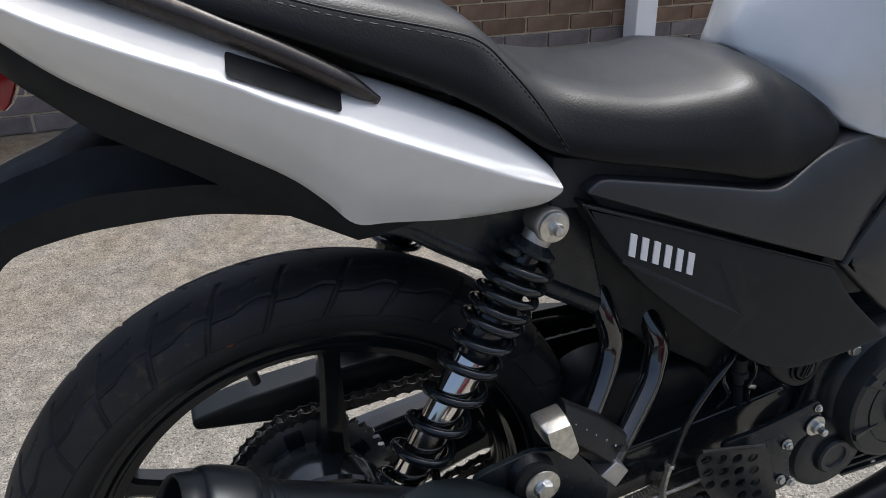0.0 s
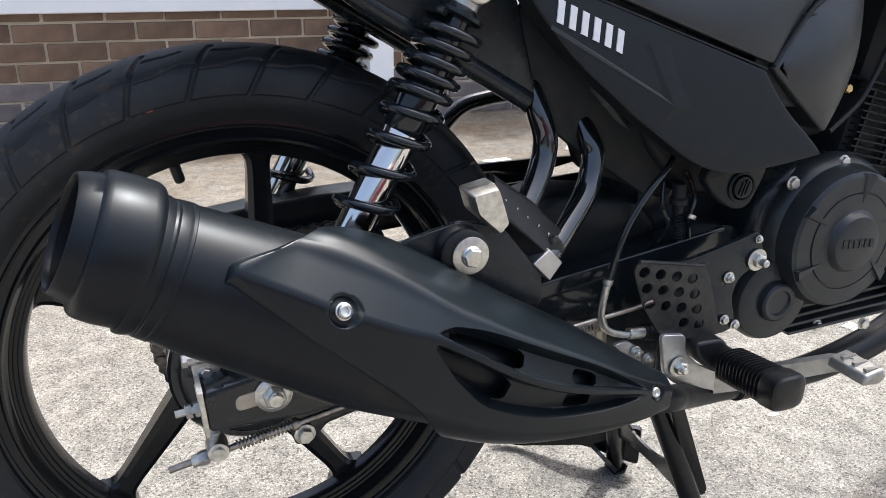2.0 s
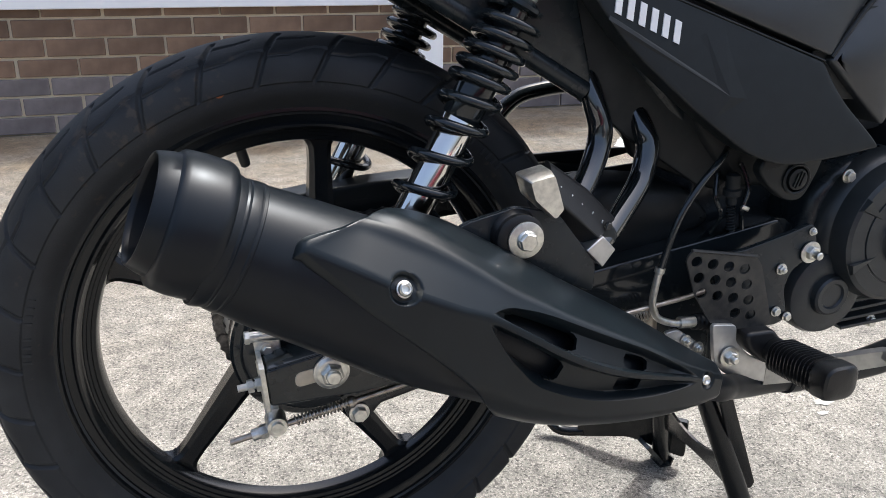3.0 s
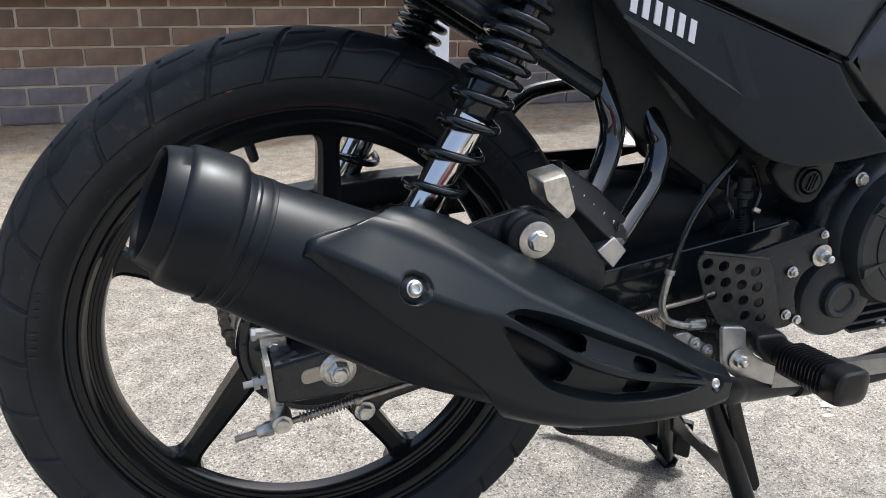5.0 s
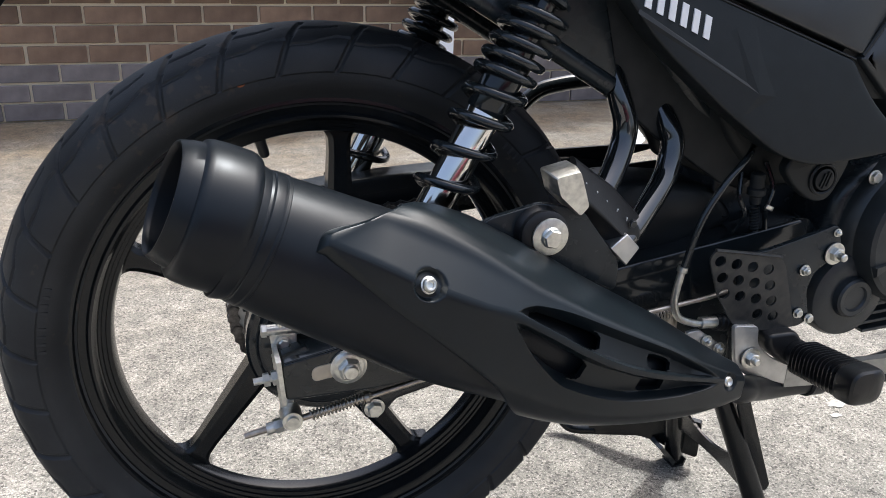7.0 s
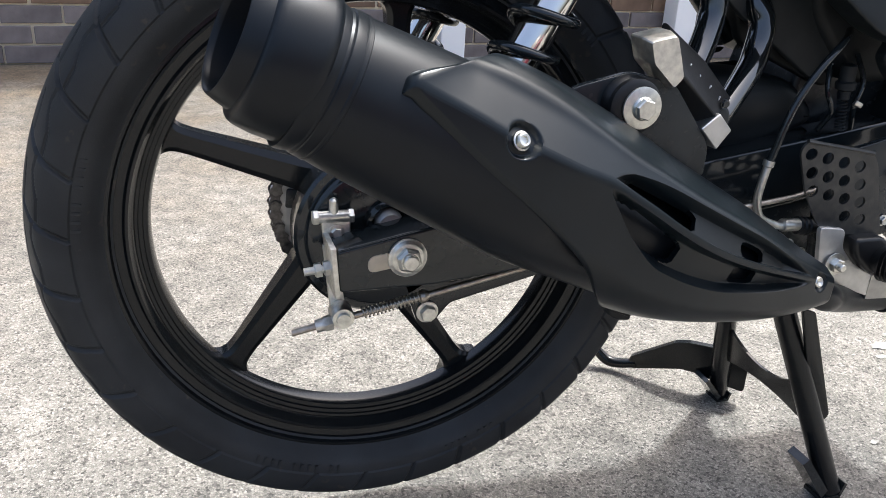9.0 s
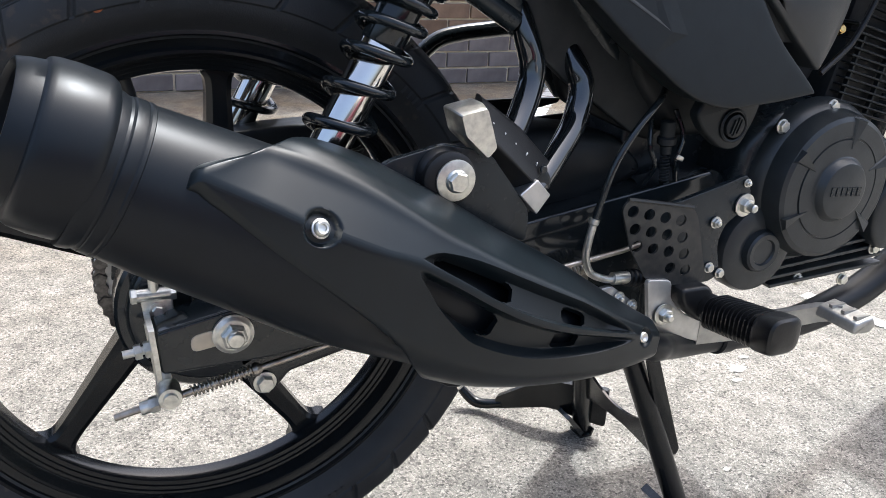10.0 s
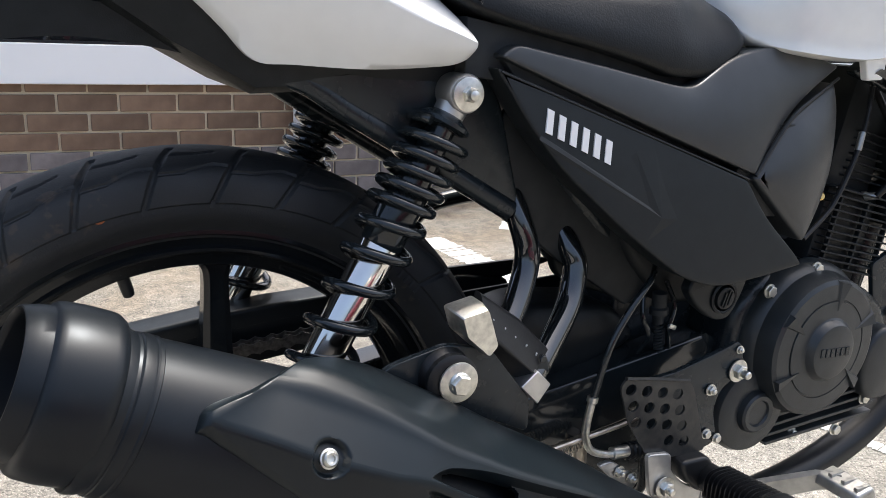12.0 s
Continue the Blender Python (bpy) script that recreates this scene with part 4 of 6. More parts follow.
def shield_mesh():
    """The heat shield wraps the outer side: a point at its rear end, two creases, and in front two channels with open
    slots on either side of a raised spine. Angles run from the top of the can outwards and down."""
    bm = bmesh.new()
    X0, X1 = -0.0585, 0.361
    low = [(-0.0585, 57), (-0.056, 51), (-0.049, 44), (-0.034, 33), (-0.019, 18), (0.002, -3), (0.03, -16), (0.08, -24), (0.2, -28), (0.38, -30)]
    high = [(-0.0585, 61), (-0.055, 66), (-0.046, 71), (-0.034, 75), (0.003, 88), (0.058, 104), (0.098, 120), (0.13, 145), (0.16, 172), (0.20, 198), (0.38, 212)]
    crease_a = [(-0.058, 59), (-0.049, 52), (-0.016, 26), (0.023, 29), (0.071, 36), (0.115, 42), (0.2, 42), (0.30, 46), (0.374, 50)]
    crease_b = [(-0.058, 60), (-0.02, 62), (0.017, 65), (0.06, 65.5), (0.085, 64), (0.115, 67), (0.153, 71), (0.218, 74), (0.287, 70), (0.33, 66), (0.374, 64)]
    roof = [(0.085, 62), (0.092, 57), (0.104, 52), (0.148, 47), (0.184, 46), (0.235, 46), (0.287, 50), (0.312, 57), (0.322, 63)]
    sole = [(0.085, 68), (0.096, 75), (0.12, 90), (0.153, 102), (0.204, 104), (0.266, 96), (0.312, 80), (0.322, 72)]
    belly = [(-0.06, 0.004), (0.03, 0.005), (0.08, 0.0060), (0.12, 0.0070), (0.15, 0.0085), (0.18, 0.0090), (0.24, 0.0092), (0.30, 0.0112), (0.335, 0.0110), (0.361, 0.0090)]
    crown = [(-0.055, 0.0), (-0.02, 0.006), (0.01, 0.0105), (0.05, 0.0075), (0.10, 0.003), (0.15, 0.0)]

    def breaks(x):
        """The angles of the edges at x: rim, crease, channel, spine, channel, rim."""
        lo, hi = lerp(low, x)[0], lerp(high, x)[0]
        ro, so, sp = lerp(roof, x)[0], lerp(sole, x)[0], lerp(crease_b, x)[0]
        half = 2.4
        b = [lo, max(lo + 0.5, lerp(crease_a, x)[0]), ro, max(ro + 0.6, sp - half), min(so - 0.6, sp + half), so, hi]
        for k in range(1, 7):
            b[k] = max(b[k], b[k - 1] + 0.2)
        for k in range(5, -1, -1):
            b[k] = min(b[k], b[k + 1] - 0.2)
        return b

    COUNT = (34, 34, 26, 10, 30, 60)

    def chord(a, mid, h):
        return math.cos(radians(h)) / max(0.5, math.cos(radians(a - mid)))

    def ease(t):
        t = min(1.0, max(0.0, t))
        return t * t * (3 - 2 * t)

    def raw(x, a, r):
        ca, cb = lerp(crease_a, x)[0], lerp(crease_b, x)[0]
        if ca < a < cb:
            k = chord(a, (ca + cb) / 2, (cb - ca) / 2)
        elif a <= ca:
            k = chord(a, ca - 24, 24) if a > ca - 48 else 1.0
        else:
            k = chord(a, cb + 23, 23) if a < cb + 46 else 1.0
        out = 0.0085 + (lerp(belly, x)[0] - 0.0085) * ease((a - cb) / 60)
        return (r + out) * k + lerp(crown, x)[0] * ease((ca + 8 - a) / 26)

    def dig(x, a, b):
        """How far the channels lie below the surface."""
        if not 0.085 < x < 0.322:
            return 0.0
        mm = 0.0175 * can_at(x)[1] * 1000
        end = ease((0.322 - x) / 0.04) * ease((x - 0.085) / 0.02)
        up, down = min(a - b[2], b[3] - a) * mm, min(a - b[4], b[5] - a) * mm
        return end * max(0.0095 * ease(up / 2.4), 0.0105 * ease(down / 2.6))

    # each slot: its channel, ends along x, and the share of the channel's width that it takes
    SLOTS = ((2, 0.100, 0.171, 0.10, 0.90), (4, 0.098, 0.166, 0.08, 0.90), (2, 0.226, 0.254, 0.20, 0.88), (4, 0.224, 0.252, 0.10, 0.85))

    def open_at(g, f, x):
        for ch, p, q, lo, hi in SLOTS:
            if g == ch and p < x < q:
                u, v = (x - p) / (q - p) * 2 - 1, (f - lo) / (hi - lo) * 2 - 1
                if abs(u) ** 5 + abs(v) ** 4 < 1.0:
                    return True
        return False

    n = int((X1 - X0) / 0.0013)
    xs = [X0 + (X1 - X0) * k / n for k in range(n + 1)]
    pts = []
    for x in xs:
        b = breaks(x)
        z, r = can_at(x)
        d, up = can_frame(x)
        row = []
        for g, n in enumerate(COUNT):
            for k in range(n + (1 if g == 5 else 0)):
                a = b[g] + (b[g + 1] - b[g]) * k / n
                R = sum(raw(x, a + e, r) for e in (-3.0, -1.5, 0, 1.5, 3.0)) / 5
                edge = min(a - b[0], b[6] - a) * 0.0175 * r
                edge = min(edge, (x - X0) * 1.3, (X1 - x) * 1.5)
                R = r - 0.001 + (R - r + 0.001) * min(1.0, max(0.0, edge / 0.0055)) ** 0.5
                R -= dig(x, a, b)
                # countersunk holes for the bolts
                t = math.hypot((x - 0.0185), (a - 63.5) * 0.0175 * r)
                R -= 0.0055 * ease((0.0120 - t) / 0.003)
                t = math.hypot((x - 0.3345) * 0.7, (a - 68) * 0.0175 * r)
                R -= 0.004 * ease((0.0065 - t) / 0.002)
                row.append(Vector((x, -0.205, z)) + R * (math.cos(radians(a)) * up + math.sin(radians(a)) * OUT))
        pts.append(row)
    cols = [(g, (k + 0.5) / n) for g, n in enumerate(COUNT) for k in range(n)]
    vs = [[bm.verts.new(p) for p in row] for row in pts]
    for i in range(len(xs) - 1):
        xm = (xs[i] + xs[i + 1]) / 2
        for j, (g, f) in enumerate(cols):
            if g in (2, 4) and open_at(g, f, xm):
                continue
            bm.faces.new((vs[i][j], vs[i + 1][j], vs[i + 1][j + 1], vs[i][j + 1]))
    bmesh.ops.delete(bm, geom=[v for v in bm.verts if not v.link_faces], context="VERTS")
    bmesh.ops.recalc_face_normals(bm, faces=bm.faces)
    inner = bmesh.ops.extrude_face_region(bm, geom=bm.faces[:])
    for v in [g for g in inner["geom"] if isinstance(g, bmesh.types.BMVert)]:
        z, r = can_at(v.co.x)
        d = Vector((0, -0.205, z)) - Vector((0, v.co.y, v.co.z))
        v.co += d.normalized() * min(0.006, d.length * 0.3)
    return bm


# small stay that shows under the shield's belly
bm = bmesh.new()
slab(bm, [(0.152, 0.338), (0.176, 0.332), (0.175, 0.3215), (0.161, 0.3235), (0.152, 0.3300)], -0.196, 0.012, 0.003, corner=0.004)
part("shield_stay", bm, exhaust_black, can)
part("heat_shield", shield_mesh(), shield_black, can, "satin black heat shield with open front slots", angle=50)
def on_can(x, a, lift):
    """A place on the silencer's skin and the way out from it."""
    z, r = can_at(x)
    d, up = can_frame(x)
    n = math.cos(radians(a)) * up + math.sin(radians(a)) * Vector((0, -1, 0))
    return Vector((x, -0.205, z)) + n * (r + lift), n


bm = bmesh.new()
o, ax = on_can(0.0185, 63.5, 0.0018)
turned(bm, [(0, 0.0064), (0.001, 0.0068), (0.0016, 0.0066), (0.002, 0.0056), (0.0038, 0.0052), (0.0050, 0.0040), (0.0048, 0.0027), (0.0032, 0.0024), (0.0030, 0.0005)], o, ax, 32)
part("shield_bolt", bm, zinc, can, "small zinc socket bolt")
bm = bmesh.new()
o, ax = on_can(0.3345, 68, 0.0035)
turned(bm, [(0, 0.0048), (0.002, 0.0048), (0.003, 0.0036), (0.0025, 0.002), (0.0015, 0.0005)], o, ax, 24)
part("shield_screw", bm, zinc, can, "small zinc screw at the shield's front")
# header pipe under the engine
bm = bmesh.new()
HEADER = [(0.34, -0.203, 0.340, 0.011), (0.375, -0.195, 0.325, 0.0135), (0.400, -0.180, 0.314, 0.0136), (0.436, -0.163, 0.301, 0.0138), (0.492, -0.146, 0.289, 0.0140), (0.568, -0.136, 0.280, 0.0155), (0.650, -0.124, 0.277, 0.018), (0.73, -0.110, 0.282, 0.0195), (0.80, -0.100, 0.300, 0.0195), (0.875, -0.092, 0.345, 0.0195), (0.925, -0.090, 0.405, 0.0195), (0.948, -0.085, 0.480, 0.0195), (0.955, -0.070, 0.550, 0.0195), (0.925, -0.040, 0.600, 0.0195), (0.84, -0.02, 0.600, 0.0195)]
tube(bm, [h[:3] for h in HEADER], [h[3] for h in HEADER], 24)
hp = part("header_pipe", bm, exhaust_black, bike, "black exhaust header pipe")
bm = bmesh.new()
turned(bm, [(-0.012, 0.0145), (-0.01, 0.0170), (0.01, 0.0170), (0.012, 0.0145)], (0.514, -0.1430, 0.2865), (1, 0.16, -0.14), 32)
part("collar", bm, exhaust_black, hp)

# ---- bodywork ----
def strip_panel(lines, n=48, inner=0.012, mid=4):
    """A panel whose section, at each place along it, passes through the given lines of (x, y, z), outer face first."""
    bm = bmesh.new()
    ls = [spline(l, 10) for l in lines]

    def at(l, t):
        f = t * (len(l) - 1)
        i = min(int(f), len(l) - 2)
        return l[i].lerp(l[i + 1], f - i)

    loops = []
    for k in range(n + 1):
        t = k / n
        outer = spline([at(l, t) for l in ls], mid)
        back = [p + Vector((0, inner, 0)) for p in outer[::-1]]
        loops.append(outer + back)
    skin(bm, loops)
    return bm


# tail cowl, right and left
def tail_side(s):
    bottom = [(0.1905, -0.1335, 0.7525), (0.188, -0.131, 0.7450), (0.179, -0.1285, 0.7395), (0.161, -0.126, 0.7365), (0.110, -0.120, 0.7335), (0.055, -0.112, 0.7355), (0.026, -0.110, 0.738), (0.004, -0.110, 0.760), (-0.022, -0.110, 0.783), (-0.065, -0.110, 0.810), (-0.134, -0.108, 0.851), (-0.178, -0.106, 0.882), (-0.26, -0.09, 0.955)]
    ridge = [(0.1910, -0.1345, 0.7540), (0.1903, -0.1380, 0.7560), (0.186, -0.1405, 0.7575), (0.168, -0.141, 0.7640), (0.144, -0.140, 0.7720), (0.088, -0.138, 0.795), (0.045, -0.137, 0.813), (0.012, -0.136, 0.828), (-0.03, -0.136, 0.847), (-0.062, -0.135, 0.863), (-0.127, -0.132, 0.890), (-0.185, -0.126, 0.918), (-0.27, -0.105, 0.972)]
    top = [(0.1907, -0.1325, 0.7555), (0.1890, -0.1270, 0.7620), (0.184, -0.1205, 0.7710), (0.165, -0.1115, 0.7890), (0.138, -0.107, 0.8075), (0.075, -0.104, 0.836), (0.040, -0.103, 0.850), (0.008, -0.103, 0.863), (-0.03, -0.103, 0.880), (-0.06, -0.103, 0.893), (-0.125, -0.102, 0.918), (-0.185, -0.098, 0.942), (-0.27, -0.085, 0.985)]
    mix = lambda p, q, t, out=0.0: tuple(u + (v - u) * t + (out if i == 1 else 0.0) for i, (u, v) in enumerate(zip(p, q)))
    low = [mix(b, r, 0.5, -0.003) for b, r in zip(bottom, ridge)]
    under = [mix(b, r, 0.90, -0.0015) for b, r in zip(bottom, ridge)]
    over = [mix(r, t, 0.12, -0.0005) for r, t in zip(ridge, top)]
    high = [mix(r, t, 0.55, -0.002) for r, t in zip(ridge, top)]
    flip = lambda l: [(x, -s * y, z) for x, y, z in l]
    bm = strip_panel([flip(bottom), flip(low), flip(under), flip(ridge), flip(over), flip(high), flip(top)], 64, 0.010 * -s)
    return part("tail_cowl", bm, silver_paint, bike, "silver-white painted tail cowl", angle=60)


tail_side(-1)
tail_side(1)
# thin black sheet on the cowl under the rail: the slot's inner shade, as colour
bm = bmesh.new()
def cowl_y(x, z):
    low_, high_ = 0.863 - 0.457 * (x + 0.062), 0.893 - 0.440 * (x + 0.06)
    return -0.1385 + 0.032 * (z - low_) / (high_ - low_)


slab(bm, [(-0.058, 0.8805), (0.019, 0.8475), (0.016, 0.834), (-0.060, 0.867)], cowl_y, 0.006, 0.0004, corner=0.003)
part("cowl_slot_shade", bm, soot_and_hole_shade, bike, "black sheet on the tail cowl for the shade inside its slot")
# grab rail
bm = bmesh.new()
for s in (-1, 1):
    tube(bm, [(0.046, s * 0.119, 0.8365), (0.020, s * 0.119, 0.853), (-0.02, s * 0.117, 0.875), (-0.055, s * 0.115, 0.892), (-0.10, s * 0.113, 0.913), (-0.2, s * 0.105, 0.955), (-0.3, s * 0.09, 0.995)], [0.003, 0.008, 0.0085, 0.0085, 0.0085, 0.0085, 0.0085], 16)
tube(bm, [(-0.3, -0.09, 0.995), (-0.325, -0.05, 1.003), (-0.325, 0.05, 1.003), (-0.3, 0.09, 0.995)], 0.0085, 16)
part("grab_rail", bm, rail_metal, bike, "dark grey tubular grab rail")
# black under-tail between the cowls
bm = bmesh.new()
loops = []
for x, w, lo, hi in ((0.19, 0.100, 0.700, 0.768), (0.10, 0.104, 0.715, 0.80), (0.03, 0.106, 0.712, 0.81), (-0.03, 0.104, 0.745, 0.83), (-0.09, 0.102, 0.785, 0.855), (-0.15, 0.100, 0.822, 0.885), (-0.19, 0.098, 0.858, 0.91), (-0.26, 0.085, 0.93, 0.965)):
    loops.append([Vector((x, y, z)) for y, z in ((-w, hi), (-w - 0.002, (lo + hi) / 2), (-w + 0.008, lo + 0.006), (-w * 0.75, lo), (w * 0.75, lo), (w - 0.008, lo + 0.006), (w + 0.002, (lo + hi) / 2), (w, hi))])
skin(bm, loops)
part("undertray", bm, tail_plastic, bike, "black moulded plastic under-tail")
# tail lamp
bm = bmesh.new()
box(bm, (-0.222, 0, 0.862), (0.058, 0.11, 0.040), Matrix.Rotation(0.45, 4, "Y"), 0.010)
part("tail_lamp", bm, red_lens, bike, "red tail lamp lens")
# rear mudguard: an arched sheet over the tyre
bm = bmesh.new()
loops = []
GUARD = ((0.06, 0.75, 0.724, 0.085), (0.02, 0.775, 0.732, 0.085), (-0.04, 0.795, 0.7445, 0.082), (-0.09, 0.805, 0.7500, 0.077), (-0.15, 0.805, 0.7440, 0.064), (-0.194, 0.790, 0.7330, 0.050), (-0.2276, 0.7776, 0.722, 0.046), (-0.2486, 0.764, 0.698, 0.046), (-0.30, 0.735, 0.64, 0.046), (-0.36, 0.69, 0.575, 0.046), (-0.43, 0.63, 0.52, 0.046))
for k in range(61):
    x = -0.43 + 0.49 * k / 60
    top, low, w = lerp(GUARD[::-1], x)
    sec = [(-w, low), (-w - 0.001, low + (top - low) * 0.45), (-w + 0.012, low + (top - low) * 0.62), (-w + 0.020, low + (top - low) * 0.95), (-w + 0.03, top), (w - 0.03, top), (w - 0.020, low + (top - low) * 0.95), (w - 0.012, low + (top - low) * 0.62), (w + 0.001, low + (top - low) * 0.45), (w, low)]
    ins = [(y * 0.95, z - 0.006 if abs(y) < w * 0.9 else z) for y, z in sec[::-1]]
    loops.append([Vector((x, y, z)) for y, z in sec + ins])
skin(bm, loops)
part("rear_mudguard", bm, tail_plastic, bike, "black plastic rear mudguard")

# seat: sections across, along the motorcycle
bm = bmesh.new()
SEAT = [(-0.20, 0.970, 0.945, 0.095, 0.07), (-0.12, 0.952, 0.920, 0.112, 0.085), (-0.05, 0.935, 0.898, 0.118, 0.092), (0.02, 0.918, 0.870, 0.121, 0.095), (0.08, 0.903, 0.845, 0.122, 0.095), (0.125, 0.890, 0.822, 0.124, 0.095), (0.15, 0.870, 0.806, 0.126, 0.092), (0.185, 0.8420, 0.782, 0.129, 0.090), (0.23, 0.8260, 0.768, 0.134, 0.104), (0.30, 0.8160, 0.754, 0.137, 0.110), (0.36, 0.8185, 0.740, 0.138, 0.110), (0.395, 0.8250, 0.731, 0.137, 0.104), (0.43, 0.8230, 0.730, 0.135, 0.086), (0.456, 0.808, 0.743, 0.132, 0.09), (0.478, 0.788, 0.759, 0.126, 0.10), (0.484, 0.776, 0.768, 0.118, 0.10)]
fine = []
for i in range(97):
    x = -0.20 + 0.684 * i / 96
    fine.append((x, *lerp(SEAT, x)))
loops = []
for x, t, b, w, c in fine:
    h = t - b
    half = [(0.0, t), (-c * 0.60, t - 0.003), (-c * 0.93, t - h * 0.09), (-c - (w - c) * 0.30, t - h * 0.20), (-c - (w - c) * 0.58, t - h * 0.38), (-c - (w - c) * 0.82, t - h * 0.64), (-w, t - h * 0.90), (-w + 0.001, b + h * 0.03), (-w + 0.006, b), (-w * 0.5, b)]
    loops.append([Vector((x, y, z)) for y, z in half] + [Vector((x, -y, z)) for y, z in half[::-1][:-1]])
skin(bm, loops)
seat = part("seat", bm, seat_vinyl, bike, "black vinyl stepped seat with stitched seam", angle=80)
# piping and stitches along the seam
seam = spline([(-0.16, -0.111, 0.948), (-0.043, -0.1175, 0.916), (0.02, -0.1195, 0.8975), (0.094, -0.1205, 0.8795), (0.125, -0.1215, 0.8685), (0.148, -0.1235, 0.8465), (0.173, -0.1265, 0.817), (0.197, -0.1315, 0.781)], 14)
bm = bmesh.new()
for a, b in zip(seam[::2], seam[1::2]):
    tube(bm, [a + Vector((0, -0.0015, 0)), b + Vector((0, -0.0015, 0))], 0.0007, 6, smooth=False)
part("stitching", bm, soft_rubber, seat)
bm = bmesh.new()
tube(bm, [p + Vector((0.0, 0.001, 0.004)) for p in seam], 0.0009, 8, smooth=False)
part("piping", bm, seat_vinyl, seat)
# dark rubber seam between the seat and the panels
bm = bmesh.new()
slab(bm, [(0.190, 0.775), (0.30, 0.757), (0.41, 0.732), (0.46, 0.745), (0.50, 0.75), (0.42, 0.700), (0.30, 0.715), (0.19, 0.730)], -0.120, 0.24, 0.002)
part("seat_base", bm, deep_black, bike)

# fuel tank
bm = bmesh.new()
TANK = [(0.440, 0.830, 0.822, 0.012), (0.447, 0.846, 0.814, 0.032), (0.461, 0.872, 0.802, 0.064), (0.479, 0.900, 0.782, 0.096), (0.500, 0.930, 0.762, 0.122), (0.53, 0.965, 0.7550, 0.148), (0.60, 0.99, 0.750, 0.160), (0.68, 1.0, 0.762, 0.165), (0.78, 0.99, 0.78, 0.160), (0.88, 0.96, 0.81, 0.135), (0.95, 0.92, 0.85, 0.09)]
loops = []
for i in range(73):
    x = 0.440 + 0.510 * i / 72
    t, b, w = lerp(TANK, x)
    h = t - b
    f = min(1.0, max(0.0, (x - 0.44) / 0.13))
    f = f * f * (3 - 2 * f)
    half = [(0, t), (-w * (0.32 + 0.18 * f), t - h * (0.14 - 0.09 * f)), (-w * (0.60 + 0.20 * f), t - h * (0.36 - 0.14 * f)), (-w * (0.85 + 0.10 * f), t - h * (0.62 - 0.14 * f)), (-w, t - h * (0.82 - 0.10 * f)), (-w * 0.99, b + h * 0.06), (-w * 0.96, b), (-w * 0.5, b)]
    half = [Vector(p[:2]) for p in spline(half, 3)]
    loops.append([Vector((x, p.x, p.y)) for p in half] + [Vector((x, -p.x, p.y)) for p in half[::-1][:-1]])
skin(bm, loops)
tank = part("fuel_tank", bm, silver_paint, bike, "silver-white painted fuel tank", angle=60)
bm = bmesh.new()
slab(bm, [(0.602, 0.768), (0.640, 0.768), (0.637, 0.733), (0.615, 0.732)], -0.158, 0.008, 0.002, corner=0.003)
part("tank_tab", bm, silver_paint, tank)


# side covers
def cover_y(x, z):
    return -0.140 - 0.035 * min(1.0, max(0.0, (x - 0.2) / 0.3)) * (1.0 - 0.25 * max(0.0, min(1.0, (z - 0.60) / 0.15)))


bm = bmesh.new()
slab(bm, [(0.213, 0.7455), (0.228, 0.7560), (0.320, 0.7390), (0.392, 0.7245), (0.412, 0.7235), (0.462, 0.752), (0.503, 0.7605), (0.552, 0.7595), (0.599, 0.7440), (0.560, 0.7215), (0.530, 0.7005), (0.506, 0.674), (0.483, 0.645), (0.400, 0.675), (0.320, 0.7045)], lambda x, z: -0.157 + 0.21 * (z - 0.645), 0.03, 0.0025, bulge=0.005, corner=[0.005, 0.010, 0.02, 0.015, 0.012, 0.02, 0.02, 0.02, 0.004, 0.02, 0.02, 0.02, 0.003, 0.02, 0.02])
side_cover = part("side_cover", bm, grey_plastic, bike, "satin dark grey plastic side cover", angle=60)
bm = bmesh.new()
pan = lambda x, z: -0.143 - 0.19 * (0.70 - z)
slab(bm, [(0.209, 0.738), (0.320, 0.6985), (0.477, 0.640), (0.498, 0.606), (0.540, 0.5655), (0.548, 0.5555), (0.500, 0.549), (0.437, 0.5435), (0.395, 0.556), (0.337, 0.598), (0.272, 0.653), (0.240, 0.690)], lambda x, z: pan(x, z), 0.03, 0.0022, bulge=0.0008, corner=[0.005, 0.01, 0.004, 0.02, 0.01, 0.004, 0.01, 0.02, 0.02, 0.02, 0.02, 0.02])
lower_panel = part("side_panel", bm, satin_black, bike, "black plastic side panel with silver lettering bars", angle=60)
bm = bmesh.new()
slab(bm, [(0.215, 0.748), (0.33, 0.722), (0.49, 0.66), (0.53, 0.60), (0.46, 0.60), (0.33, 0.66), (0.24, 0.72)], -0.128, 0.02, 0.002)
part("panel_backing", bm, deep_black, bike)
bm = bmesh.new()
slab(bm, [(0.462, 0.640), (0.478, 0.662), (0.512, 0.690), (0.540, 0.690), (0.530, 0.600), (0.498, 0.602)], -0.1480, 0.020, 0.001)
part("joint_filler", bm, satin_black, bike)
# recessed field for the badge: a bevelled lip under it and beside it, and a fine ridge along the top edge
def lip(x, z, h):
    return Vector((x, pan(x, z) - 0.0007 - h, z))


